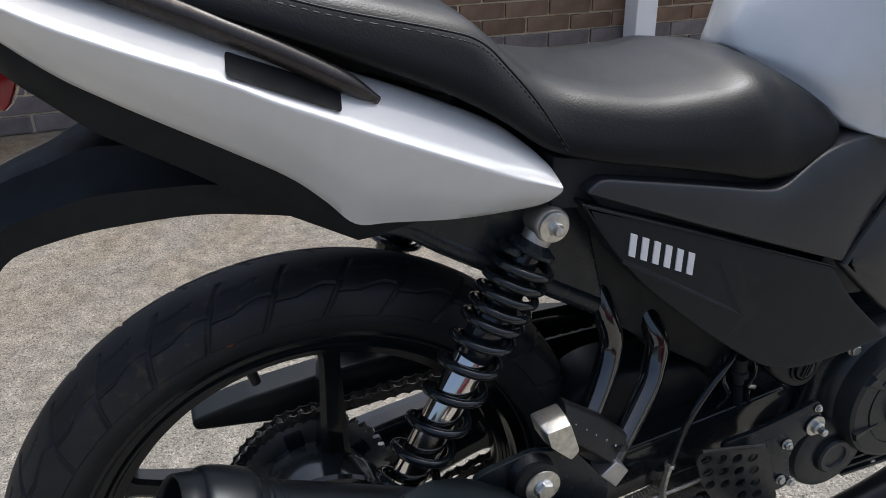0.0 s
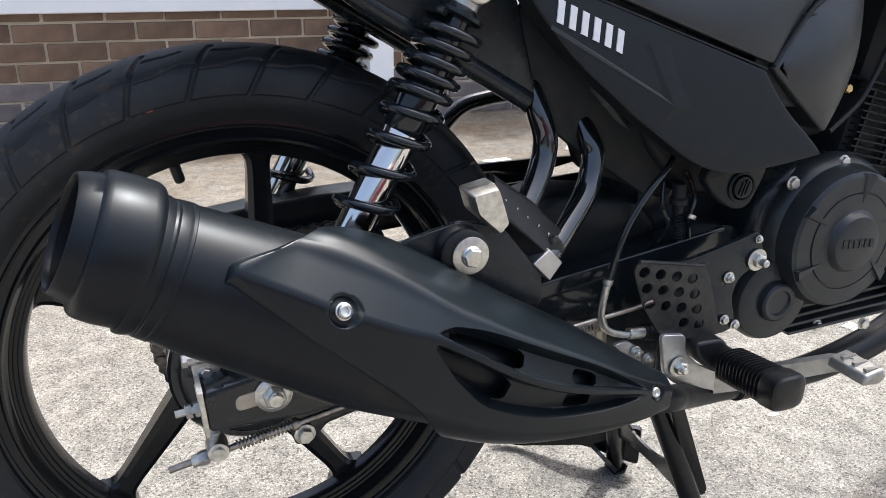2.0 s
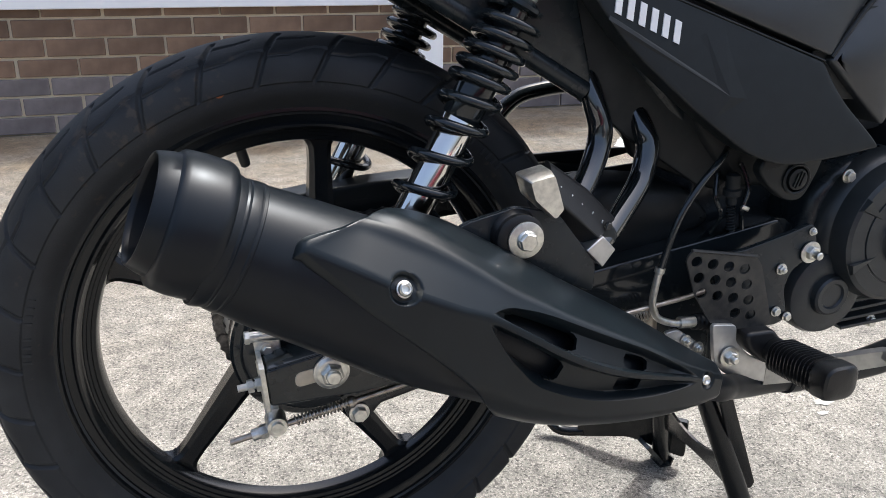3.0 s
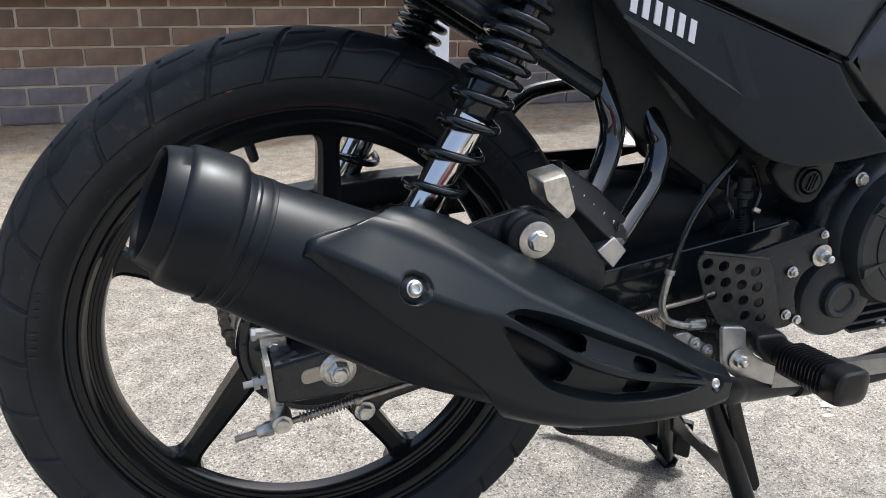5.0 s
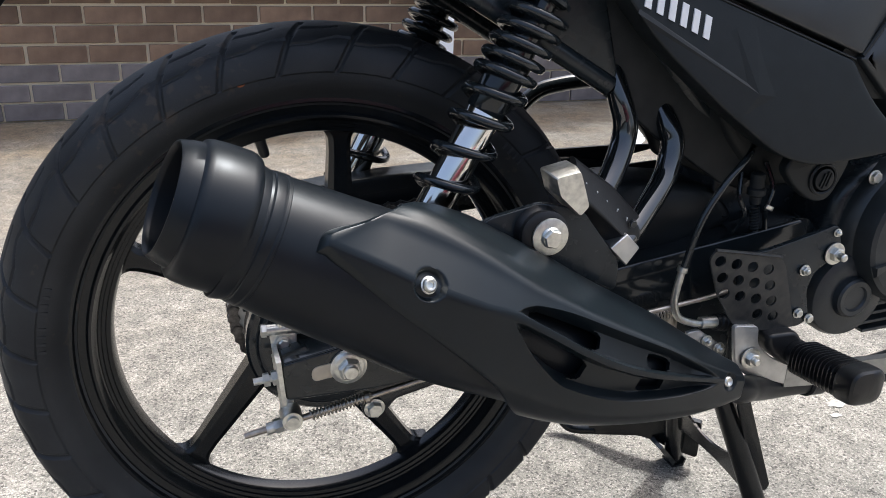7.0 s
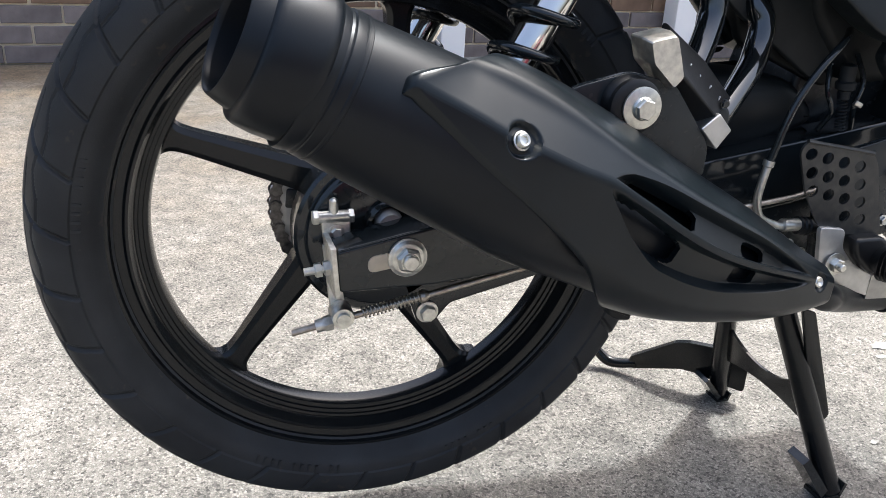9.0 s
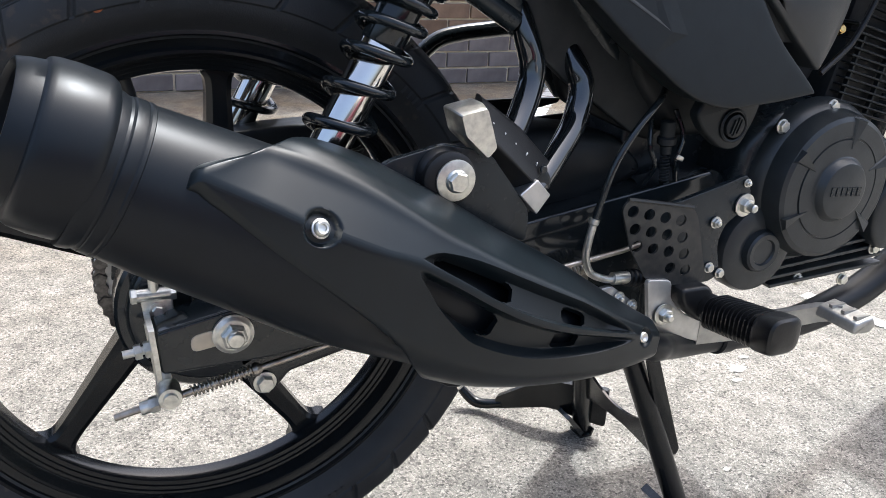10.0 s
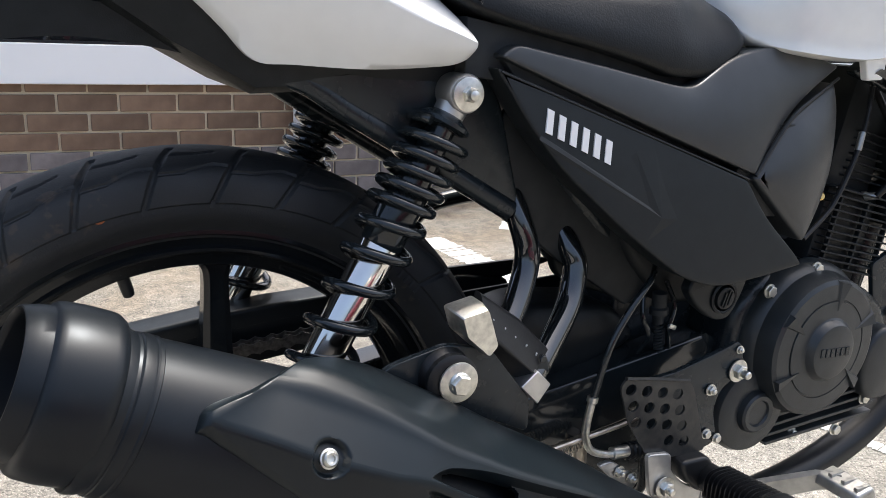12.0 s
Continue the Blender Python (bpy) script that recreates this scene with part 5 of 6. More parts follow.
bm = bmesh.new()
i_s, i_c, i_t = lip(0.2480, 0.6853, -0.0004), lip(0.3545, 0.6250, -0.0004), lip(0.3355, 0.6650, -0.0004)
r_s, r_c, r_t = lip(0.2460, 0.6820, 0.0006), lip(0.3710, 0.6120, 0.0011), lip(0.3450, 0.6690, 0.0001)
o_s, o_l, o_r, o_t = lip(0.2620, 0.6690, -0.0004), lip(0.3550, 0.5935, -0.0004), lip(0.3980, 0.6080, -0.0004), lip(0.3650, 0.6720, -0.0004)
for f in ((i_s, i_c, r_c, r_s), (i_c, i_t, r_t, r_c), (r_s, r_c, o_l, o_s), (r_c, o_r, o_l), (r_c, r_t, o_t, o_r)):
    bm.faces.new([bm.verts.new(p) for p in f])
bmesh.ops.remove_doubles(bm, verts=bm.verts, dist=1e-5)
part("badge_lip", bm, satin_black, lower_panel, smooth=False)
bm = bmesh.new()
a, b, r = (0.213, 0.7345), (0.478, 0.6405), 0.0010
tube(bm, [(a[0], pan(*a) - 0.0003, a[1]), ((a[0] + b[0]) / 2, pan((a[0] + b[0]) / 2, (a[1] + b[1]) / 2) - 0.0003, (a[1] + b[1]) / 2), (b[0], pan(*b) - 0.0003, b[1])], r, 8)
part("panel_ridge", bm, satin_black, lower_panel)
# maker's name as plain bars
A2, B2 = Vector((0.2500, 0.7050)), Vector((0.3195, 0.6745))
for k in range(6):
    d = (B2 - A2)
    a = A2 + d * (k / 6 + 0.016)
    b = A2 + d * ((k + 1) / 6 - 0.062)
    up = Vector((-0.0030, -0.0190))
    bm = bmesh.new()
    pts = [a, b, b + up, a + up]
    pts = [p + Vector((0.004, 0.002)) for p in pts]
    slab(bm, pts, lambda x, z: pan(x, z) - 0.0016, 0.0020, 0.0002)
    part("badge_bar", bm, badge_white, lower_panel, "silver badge bar", smooth=False)
# front corner cover
bm = bmesh.new()
tri = lambda x, z: -0.156 + 0.105 * max(0.0, x - 0.50) + 0.12 * (z - 0.65)
slab(bm, [(0.483, 0.6405), (0.5075, 0.6705), (0.5325, 0.6960), (0.597, 0.7300), (0.606, 0.702), (0.603, 0.648), (0.585, 0.608), (0.560, 0.573), (0.520, 0.606)], tri, 0.04, 0.005, bulge=0.009, corner=[0.003, 0.02, 0.02, 0.006, 0.02, 0.02, 0.02, 0.006, 0.02])
part("corner_cover", bm, grey_plastic, bike, "satin dark grey triangular cover", angle=60)
bm = bmesh.new()
tube(bm, [(0.484, -0.1555, 0.6440), (0.507, -0.1525, 0.6732), (0.5315, -0.1490, 0.6990), (0.562, -0.145, 0.7165), (0.597, -0.139, 0.7330)], [0.0022, 0.0022, 0.0022, 0.002, 0.0015], 8)
part("cover_rim", bm, satin_black, bike)

# ---- frame and rear fittings ----
bm = bmesh.new()
slab(bm, [(0.03, 0.724), (0.12, 0.738), (0.22, 0.742), (0.24, 0.70), (0.262, 0.62), (0.252, 0.603), (0.159, 0.660), (0.106, 0.690), (0.065, 0.715)], -0.098, 0.012, 0.003, corner=0.01)
fr = part("frame", bm, satin_paint, bike, "black steel frame with rear gusset")
bm = bmesh.new()
slab(bm, [(0.03, 0.724), (0.12, 0.738), (0.22, 0.742), (0.24, 0.70), (0.262, 0.62), (0.252, 0.603), (0.159, 0.660), (0.106, 0.690), (0.065, 0.715)], 0.088, 0.012, 0.003, corner=0.01)
part("gusset", bm, satin_paint, fr)
for s in (-1, 1):
    bm = bmesh.new()
    tube(bm, [(0.0, s * 0.085, 0.742), (0.065, s * 0.088, 0.724), (0.106, s * 0.09, 0.699), (0.159, s * 0.092, 0.668), (0.255, s * 0.093, 0.612)], 0.010, 14)
    part("seat_rail", bm, satin_paint, fr)
    bm = bmesh.new()
    tube(bm, [(0.26, s * 0.085, 0.72), (0.30, s * 0.085, 0.66), (0.36, s * 0.08, 0.59), (0.42, s * 0.07, 0.52)], 0.015, 16)
    part("frame_tube", bm, satin_paint, fr)
# bent gloss tubes that carry the passenger peg
for pts in ([(0.2600, -0.083, 0.6290), (0.2664, -0.095, 0.6008), (0.2724, -0.1, 0.5774), (0.2699, -0.104, 0.5593), (0.2583, -0.114, 0.5392), (0.2384, -0.13, 0.5178), (0.2094, -0.152, 0.4944)],
            [(0.3185, -0.083, 0.5890), (0.3228, -0.0965, 0.571), (0.3259, -0.102, 0.5562), (0.3205, -0.108, 0.5369), (0.3081, -0.118, 0.519), (0.2763, -0.138, 0.4925), (0.2448, -0.158, 0.4705)]):
    bm = bmesh.new()
    tube(bm, pts, [0.0105, 0.0115, 0.0120, 0.0120, 0.0118, 0.0110, 0.0098], 20, 12)
    part("peg_tube", bm, lacquer, fr, "bent gloss black tube")
# black web plate from which the tubes spring
bm = bmesh.new()
slab(bm, [(0.236, 0.690), (0.262, 0.712), (0.347, 0.649), (0.437, 0.53), (0.399, 0.505), (0.348, 0.538), (0.315, 0.558), (0.286, 0.580), (0.251, 0.603)], -0.0935, 0.008, 0.002, corner=0.004)
part("peg_web", bm, fin_black, fr)
# the left side's stay, seen past the wheel
bm = bmesh.new()
tube(bm, [(0.235, 0.12, 0.515), (0.254, 0.12, 0.546), (0.279, 0.12, 0.568), (0.31, 0.12, 0.576), (0.345, 0.12, 0.580), (0.39, 0.115, 0.586)], 0.0095, 16)
part("left_stay", bm, gloss_black, fr)
# gusset plate and silencer mount
bm = bmesh.new()
slab(bm, [(0.098, 0.512), (0.108, 0.519), (0.155, 0.530), (0.195, 0.520), (0.235, 0.47), (0.235, 0.44), (0.19, 0.462), (0.15, 0.476)], -0.178, 0.006, 0.001, corner=0.008)
mount = part("silencer_mount", bm, satin_paint, fr, "black silencer hanger plate")
bm = bmesh.new()
turned(bm, [(-0.012, 0.012), (-0.012, 0.020), (-0.010, 0.0225), (-0.004, 0.0225), (0, 0.020), (0.003, 0.0185), (0.006, 0.0215), (0.011, 0.0215), (0.013, 0.018), (0.013, 0.01)], (0.153, -0.182, 0.506), OUT, 40)
part("rubber_bush", bm, soft_rubber, mount)
bm = bmesh.new()
turned(bm, [(0, 0.0155), (0.0005, 0.0163), (0.0022, 0.0163), (0.0026, 0.0155)], (0.156, -0.1955, 0.506), OUT, 40)
hexagon(bm, (0.156, -0.198, 0.506), OUT, 0.0085, 0.007)
turned(bm, [(0, 0.0088), (0.0015, 0.0092), (0.003, 0.008)], (0.156, -0.198, 0.506), OUT, 24)
part("mount_bolt", bm, zinc, mount, "zinc bolt with wide washer")
# folded passenger peg: rubber body, metal end cap and hinge
bm = bmesh.new()
loops = []
for (tx, ty, tz), (rx_, ry_, rz_), (bx, by, bz) in (((0.1900, -0.164, 0.5640), (0.1895, -0.1825, 0.5350), (0.1855, -0.168, 0.5190)), ((0.2310, -0.161, 0.5350), (0.2160, -0.1815, 0.5115), (0.2090, -0.166, 0.5000)), ((0.2610, -0.158, 0.5060), (0.2385, -0.1805, 0.4915), (0.2285, -0.163, 0.4830))):
    sec = rounded([(ty, tz), (ry_, rz_), (by, bz), (by + 0.014, bz), (ty + 0.010, tz)], 0.004, 3)
    xs_ = rounded([(tx, tz), (rx_, rz_), (bx, bz), (bx, bz), (tx, tz)], 0.0001, 3)
    loops.append([Vector((q.x, p.x, p.y)) for p, q in zip(sec, xs_)])
skin(bm, loops)
ppeg = part("passenger_peg", bm, soft_rubber, bike, "folded passenger footpeg with worn rubber", angle=40)
bm = bmesh.new()
back = rounded([(0.1590, 0.5560), (0.1850, 0.5615), (0.1915, 0.5430), (0.1975, 0.5245), (0.1890, 0.5150), (0.1650, 0.5370)], 0.0030, 3)
middle = sum(back[1:], back[0].copy()) / len(back)
face = [p.lerp(middle, 0.16) for p in back]
lean_ = [p.lerp(q, 0.12) for p, q in zip(back, face)]
skin(bm, [[Vector((p.x, y, p.y)) for p in ring] for y, ring in ((-0.160, back), (-0.1765, back), (-0.1782, lean_), (-0.1872, [p.lerp(q, 0.93) for p, q in zip(back, face)]), (-0.1878, face))])
part("peg_end", bm, zinc, ppeg, "bare metal end cap of the peg", angle=22)
for k in range(5):
    bm = bmesh.new()
    t = 0.12 + 0.2 * k
    box(bm, (0.1925 + 0.0545 * t, -0.1708, 0.5465 - 0.0440 * t), (0.0007, 0.0012, 0.0050), Matrix.Rotation(radians(-14 + 22 * (k % 2)), 4, "Y") @ Matrix.Rotation(radians(38), 4, "X"))
    part("rubber_nick", bm, badge_white, ppeg, "pale nick in the rubber", smooth=False)
bm = bmesh.new()
skin(bm, [[Vector((x, y, z)) for x, z in ((0.2235, 0.4835), (0.2390, 0.4960), (0.2530, 0.4815), (0.2410, 0.4655))] for y in (-0.160, -0.1795, -0.1810)])
bmesh.ops.bevel(bm, geom=bm.edges[:], offset=0.0008, segments=1, affect="EDGES")
part("peg_clevis", bm, alloy, ppeg, "bright metal hinge of the peg")
bm = bmesh.new()
slab(bm, [(0.2044, 0.4888), (0.2233, 0.4993), (0.2641, 0.4961), (0.2693, 0.4825), (0.2484, 0.4574), (0.2295, 0.4595)], -0.158, 0.03, 0.003, corner=0.006)
part("peg_lug", bm, satin_paint, ppeg)
bolt("hinge_pin", (0.2493, -0.170, 0.5016), 0.0034, gloss_black, ppeg, 1.2)
bolt("hinge_screw", (0.2242, -0.170, 0.4728), 0.0036, steel, ppeg, 1.2)

# inner mudguard and airbox masses behind the covers
bm = bmesh.new()
slab(bm, [(0.34, 0.70), (0.47, 0.63), (0.55, 0.60), (0.50, 0.50), (0.44, 0.50), (0.385, 0.56)], -0.10, 0.20, 0.012, corner=0.02)
part("air_box", bm, tail_plastic, bike)
bm = bmesh.new()
slab(bm, [(0.285, 0.665), (0.305, 0.600), (0.330, 0.535), (0.44, 0.49), (0.50, 0.56), (0.45, 0.66), (0.36, 0.70)], -0.070, 0.012, 0.003, corner=0.01)
part("inner_panel", bm, tail_plastic, bike, "black inner panel behind the side cover")
bm = bmesh.new()
slab(bm, [(0.24, 0.46), (0.262, 0.500), (0.30, 0.512), (0.40, 0.50), (0.44, 0.46), (0.36, 0.42), (0.26, 0.42)], -0.075, 0.06, 0.012, bulge=0.006, corner=0.02)
part("battery_box", bm, satin_black, bike)
# chain guard on the left side
bm = bmesh.new()
slab(bm, [(-0.122, 0.460), (-0.059, 0.475), (0.02, 0.486), (0.081, 0.491), (0.20, 0.497), (0.30, 0.500), (0.36, 0.49), (0.36, 0.46), (0.144, 0.440), (0.045, 0.428), (-0.063, 0.440), (-0.12, 0.446)], 0.066, 0.035, 0.004, corner=0.008)
part("chain_guard", bm, satin_black, bike, "black plastic chain guard")
bm = bmesh.new()
slab(bm, [(0.20, 0.5065), (0.278, 0.5085), (0.36, 0.5100), (0.419, 0.508), (0.415, 0.503), (0.34, 0.488), (0.20, 0.490)], 0.072, 0.005, 0.001, corner=0.002)
part("guard_flap", bm, satin_black, bike)

bm = bmesh.new()
slab(bm, [(0.27, 0.40), (0.50, 0.42), (0.50, 0.345), (0.40, 0.340), (0.27, 0.354)], -0.035, 0.07, 0.004, corner=0.008)
part("stand_bracket", bm, satin_paint, fr)

bm = bmesh.new()
slab(bm, [(0.20, 0.440), (0.20, 0.488), (0.36, 0.496), (0.45, 0.502), (0.47, 0.45), (0.36, 0.43)], 0.034, 0.004, 0.001, corner=0.003)
part("chain_cover", bm, tail_plastic, bike, "black plastic chain cover")

# ---- centre stand ----
def stand_at(z, side):
    """The middle of a leg at a height: the legs lean back and draw together upwards."""
    return Vector((0.541 - 0.314 * (z - 0.010), side * (0.113 - 0.29 * (z - 0.010)), z))


bm = bmesh.new()
tube(bm, [stand_at(0.008, -1), stand_at(0.255, -1)], 0.0135, 18, smooth=False)
stand = part("centre_stand", bm, rim_black, bike, "black tubular centre stand")
bm = bmesh.new()
tube(bm, [stand_at(0.008, 1), stand_at(0.255, 1)], 0.0135, 18, smooth=False)
part("stand_leg", bm, rim_black, stand)
for s in (-1, 1):
    bm = bmesh.new()
    y = s * 0.110
    for prof in ([(0.482, 0.062), (0.490, 0.068), (0.530, 0.016), (0.523, 0.006)], [(0.522, 0.001), (0.522, 0.006), (0.552, 0.006), (0.552, 0.001)], [(0.548, 0.004), (0.552, 0.003), (0.558, 0.020), (0.554, 0.022)]):
        if s > 0:
            prof = [(x + (0.544 - x) * 0.35, z * 0.6) for x, z in prof]
        skin(bm, [[Vector((x, y + e, z)) for x, z in prof] for e in (-0.013, 0.015)])
    part("stand_foot", bm, gloss_black, stand, smooth=False)
# pressed arched cross plate
bm = bmesh.new()
loops = []
for t in np.linspace(-1, 1, 21).tolist():
    hi, lo = 0.117 + 0.034 * t * t, 0.093 - 0.016 * t * t
    a, b = stand_at(hi, t), stand_at(lo, t)
    loops.append([Vector((a.x - 0.001, a.y, hi)), Vector((a.x + 0.003, a.y, hi)), Vector((b.x + 0.003, b.y, lo)), Vector((b.x - 0.001, b.y, lo))])
skin(bm, loops)
part("cross_plate", bm, rim_black, stand, smooth=False)
bm = bmesh.new()
slab(bm, [(0.470, 0.245), (0.490, 0.238), (0.548, 0.094), (0.544, 0.086), (0.524, 0.088)], -0.080, 0.004, 0.001, corner=0.003)
part("leg_flange", bm, rim_black, stand)
# foot lever, turned outwards from the left leg
LU, LN = Vector((-0.734, 0.679, 0)), Vector((0.679, 0.734, 0))
LP = Vector((0.548, 0.100, 0))
at = lambda s, z, e=0.0: LP + LU * s + LN * e + Vector((0, 0, z))
bm = bmesh.new()
out = rounded([(0.146, 0.032), (0.083, 0.074), (0.062, 0.079), (-0.02, 0.082), (-0.02, 0.022), (0.018, 0.026), (0.043, 0.033), (0.069, 0.034), (0.142, 0.014)], 0.006)
skin(bm, [[at(p.x, p.y, e) for p in out] for e in (-0.005, 0.005)])
part("stand_lever", bm, rim_black, stand)
bm = bmesh.new()
tube(bm, [at(0.135, 0.022), at(0.160, 0.015), at(0.176, 0.0145), at(0.188, 0.021), at(0.201, 0.033)], [0.007, 0.0075, 0.008, 0.0078, 0.0065], 14)
part("lever_tip", bm, rim_black, stand)

# ---- rider's foot controls ----
bm = bmesh.new()
slab(bm, [(0.390, 0.447), (0.425, 0.450), (0.478, 0.463), (0.508, 0.472), (0.519, 0.440), (0.488, 0.420), (0.482, 0.400), (0.492, 0.366), (0.480, 0.358), (0.43, 0.362), (0.400, 0.385)], -0.146, 0.006, 0.0012, corner=0.008)
fb = part("foot_bracket", bm, satin_paint, bike, "black footrest bracket plate")
for x, z, r, st in ((0.507, 0.440, 0.0078, 0.009), (0.473, 0.4245, 0.0050, 0.003), (0.506, 0.4630, 0.0036, 0.002), (0.4745, 0.3755, 0.0046, 0.0), (0.490, 0.3675, 0.0044, 0.0)):
    bolt("bracket_bolt", (x, -0.147, z), r, zinc, fb, 1.55 if r > 0.007 else 1.25, st)
# drilled heel plate
def heel_plate():
    bm = bmesh.new()
    o = [(0.3405, 0.4560), (0.3470, 0.4650), (0.4235, 0.4510), (0.4315, 0.4400), (0.4550, 0.3710), (0.4000, 0.3725), (0.3780, 0.3835), (0.3555, 0.4170)]
    out = [bm.verts.new((x, -0.1665, z)) for x, z in (p[:2] for p in rounded(o, 0.005, 3))]
    edges = [bm.edges.new((a, b)) for a, b in zip(out, out[1:] + out[:1])]
    for r in range(4):
        for c in range(4):
            if (r, c) in ((3, 0), (3, 1)):
                continue
            x = 0.3530 + 0.0193 * c + 0.0050 * r
            z = 0.4530 - 0.0047 * c - 0.0175 * r
            ring = [bm.verts.new((x + 0.0062 * math.cos(a), -0.1665, z + 0.0056 * math.sin(a))) for a in np.linspace(0, 2 * math.pi, 18, endpoint=False)]
            edges += [bm.edges.new((a, b)) for a, b in zip(ring, ring[1:] + ring[:1])]
    bmesh.ops.triangle_fill(bm, edges=edges, use_beauty=True)
    ext = bmesh.ops.extrude_face_region(bm, geom=bm.faces[:])
    bmesh.ops.translate(bm, verts=[g for g in ext["geom"] if isinstance(g, bmesh.types.BMVert)], vec=(0, 0.0025, 0))
    return bm


part("heel_plate", heel_plate(), worn_steel, fb, "worn black drilled heel guard plate", smooth=False)
bm = bmesh.new()
tube(bm, [(0.346, -0.1665, 0.4652), (0.385, -0.1655, 0.4580), (0.4235, -0.1665, 0.4512)], 0.0020, 8)
part("plate_lip", bm, worn_steel, fb)
# bare metal pedal: bracket with pivot, arm and toe pad
bm = bmesh.new()
slab(bm, [(0.377, 0.384), (0.407, 0.380), (0.409, 0.360), (0.428, 0.342), (0.451, 0.330), (0.472, 0.322), (0.488, 0.317), (0.492, 0.304), (0.467, 0.301), (0.432, 0.314), (0.400, 0.325), (0.385, 0.340)], -0.172, 0.005, 0.001, corner=0.006)
pedal = part("brake_pedal", bm, alloy, bike, "bare metal rear brake pedal")
bm = bmesh.new()
loops = []
for x, y, z, h in ((0.452, -0.168, 0.316, 0.013), (0.49, -0.178, 0.318, 0.012), (0.52, -0.205, 0.336, 0.010), (0.545, -0.23, 0.352, 0.009), (0.552, -0.245, 0.358, 0.008)):
    loops.append([Vector((x, y + dy, z + dz)) for dy, dz in ((-0.004, -h), (-0.005, h), (0.004, h), (0.004, -h))])
skin(bm, loops)
part("pedal_arm", bm, dull_alloy, pedal)
bm = bmesh.new()
slab(bm, [(0.538, 0.351), (0.54, 0.362), (0.562, 0.366), (0.568, 0.356), (0.56, 0.349)], -0.278, 0.045, 0.003, corner=0.003)
for k in range(3):
    box(bm, (0.552, -0.272 + 0.014 * k, 0.3650), (0.018, 0.004, 0.003))
part("toe_pad", bm, dull_alloy, pedal, "grooved bare metal toe pad")
bolt("pivot_nut", (0.401, -0.1735, 0.3460), 0.0072, zinc, pedal, 1.55, 0.006)
# footpeg with ribbed rubber, pointing outwards
P0, P1 = Vector((0.4560, -0.172, 0.3440)), Vector((0.4175, -0.304, 0.3815))
bm = bmesh.new()
slab(bm, [(0.414, 0.372), (0.450, 0.372), (0.466, 0.348), (0.458, 0.328), (0.438, 0.336), (0.419, 0.354)], -0.180, 0.032, 0.004, corner=0.008)
tube(bm, [(0.4545, -0.165, 0.3455), P0 + (P1 - P0).normalized() * 0.026], 0.0145, 20, smooth=False)
peg = part("footpeg", bm, soft_rubber, bike, "black footpeg with ribbed rubber")
bm = bmesh.new()
ax = (P1 - P0).normalized()
n = 12
loops = []


def peg_loop(c, w, h):
    return [c + Vector((math.copysign(abs(math.cos(a)) ** 0.6, math.cos(a)) * w, 0, math.copysign(abs(math.sin(a)) ** 0.6, math.sin(a)) * h)) for a in np.linspace(0, 2 * math.pi, 24, endpoint=False)]


for k in range(n):
    s = 0.022 + k * 0.0075
    for ds, g in ((0, 0.82), (0.0012, 1.0), (0.0034, 1.0), (0.0046, 0.82)):
        loops.append(peg_loop(P0 + ax * (s + ds), 0.0190 * g, 0.0172 * g))
for s, g in ((0.1125, 0.97), (0.1135, 1.03), (0.118, 1.06), (0.136, 1.04), (0.1405, 0.98), (0.1428, 0.84), (0.1440, 0.5), (0.1442, 0.1)):
    loops.append(peg_loop(P0 + ax * s, 0.0186 * g, 0.0172 * g))
skin(bm, loops)
part("ribbed_rubber", bm, peg_rubber, peg, "ribbed black rubber")
# brake light switch, hose and rods
bm = bmesh.new()
tube(bm, [(0.408, -0.120, 0.554), (0.388, -0.138, 0.547), (0.360, -0.146, 0.523), (0.339, -0.148, 0.490), (0.325, -0.148, 0.440)], 0.0034, 12)
hose = part("cable", bm, gloss_black, bike, "black cable with a bent metal end")
bm = bmesh.new()
tube(bm, [(0.3245, -0.148, 0.440), (0.3210, -0.148, 0.42), (0.3205, -0.148, 0.403), (0.328, -0.148, 0.388), (0.345, -0.148, 0.380), (0.356, -0.148, 0.378)], 0.0038, 12)
turned(bm, [(0, 0.0052), (0.005, 0.0052), (0.006, 0.004)], (0.325, -0.148, 0.443), (-0.2, 0, -1), 16)
turned(bm, [(0, 0.0062), (0.018, 0.0062), (0.019, 0.0045)], (0.354, -0.148, 0.379), (1, 0, -0.05), 16)
part("cable_end", bm, zinc, hose, "bent zinc cable end")
bm = bmesh.new()
tube(bm, [(0.262, -0.145, 0.392), (0.298, -0.145, 0.397), (0.363, -0.1453, 0.4055), (0.386, -0.1455, 0.4110)], 0.0027, 10, smooth=False)
part("switch_rod", bm, steel, bike)
bm = bmesh.new()
coil(bm, (0.300, -0.12, 0.374), (0.345, -0.12, 0.382), 0.0062, 0.0012, [(0, 0), (1, 12)], 12, 6)
tube(bm, [(0.345, -0.11, 0.378), (0.348, -0.11, 0.31)], 0.007, 12, smooth=False)
part("return_spring", bm, steel, bike)
bm = bmesh.new()
slab(bm, [(0.336, 0.371), (0.352, 0.373), (0.388, 0.347), (0.383, 0.336), (0.37, 0.338)], -0.152, 0.005, 0.001, corner=0.005)
lb = part("link_bracket", bm, alloy, bike)
bolt("link_bolt", (0.361, -0.153, 0.3605), 0.0046, zinc, lb, 1.35, 0.003)
bolt("link_bolt", (0.377, -0.153, 0.3505), 0.0046, zinc, lb, 1.35, 0.003)
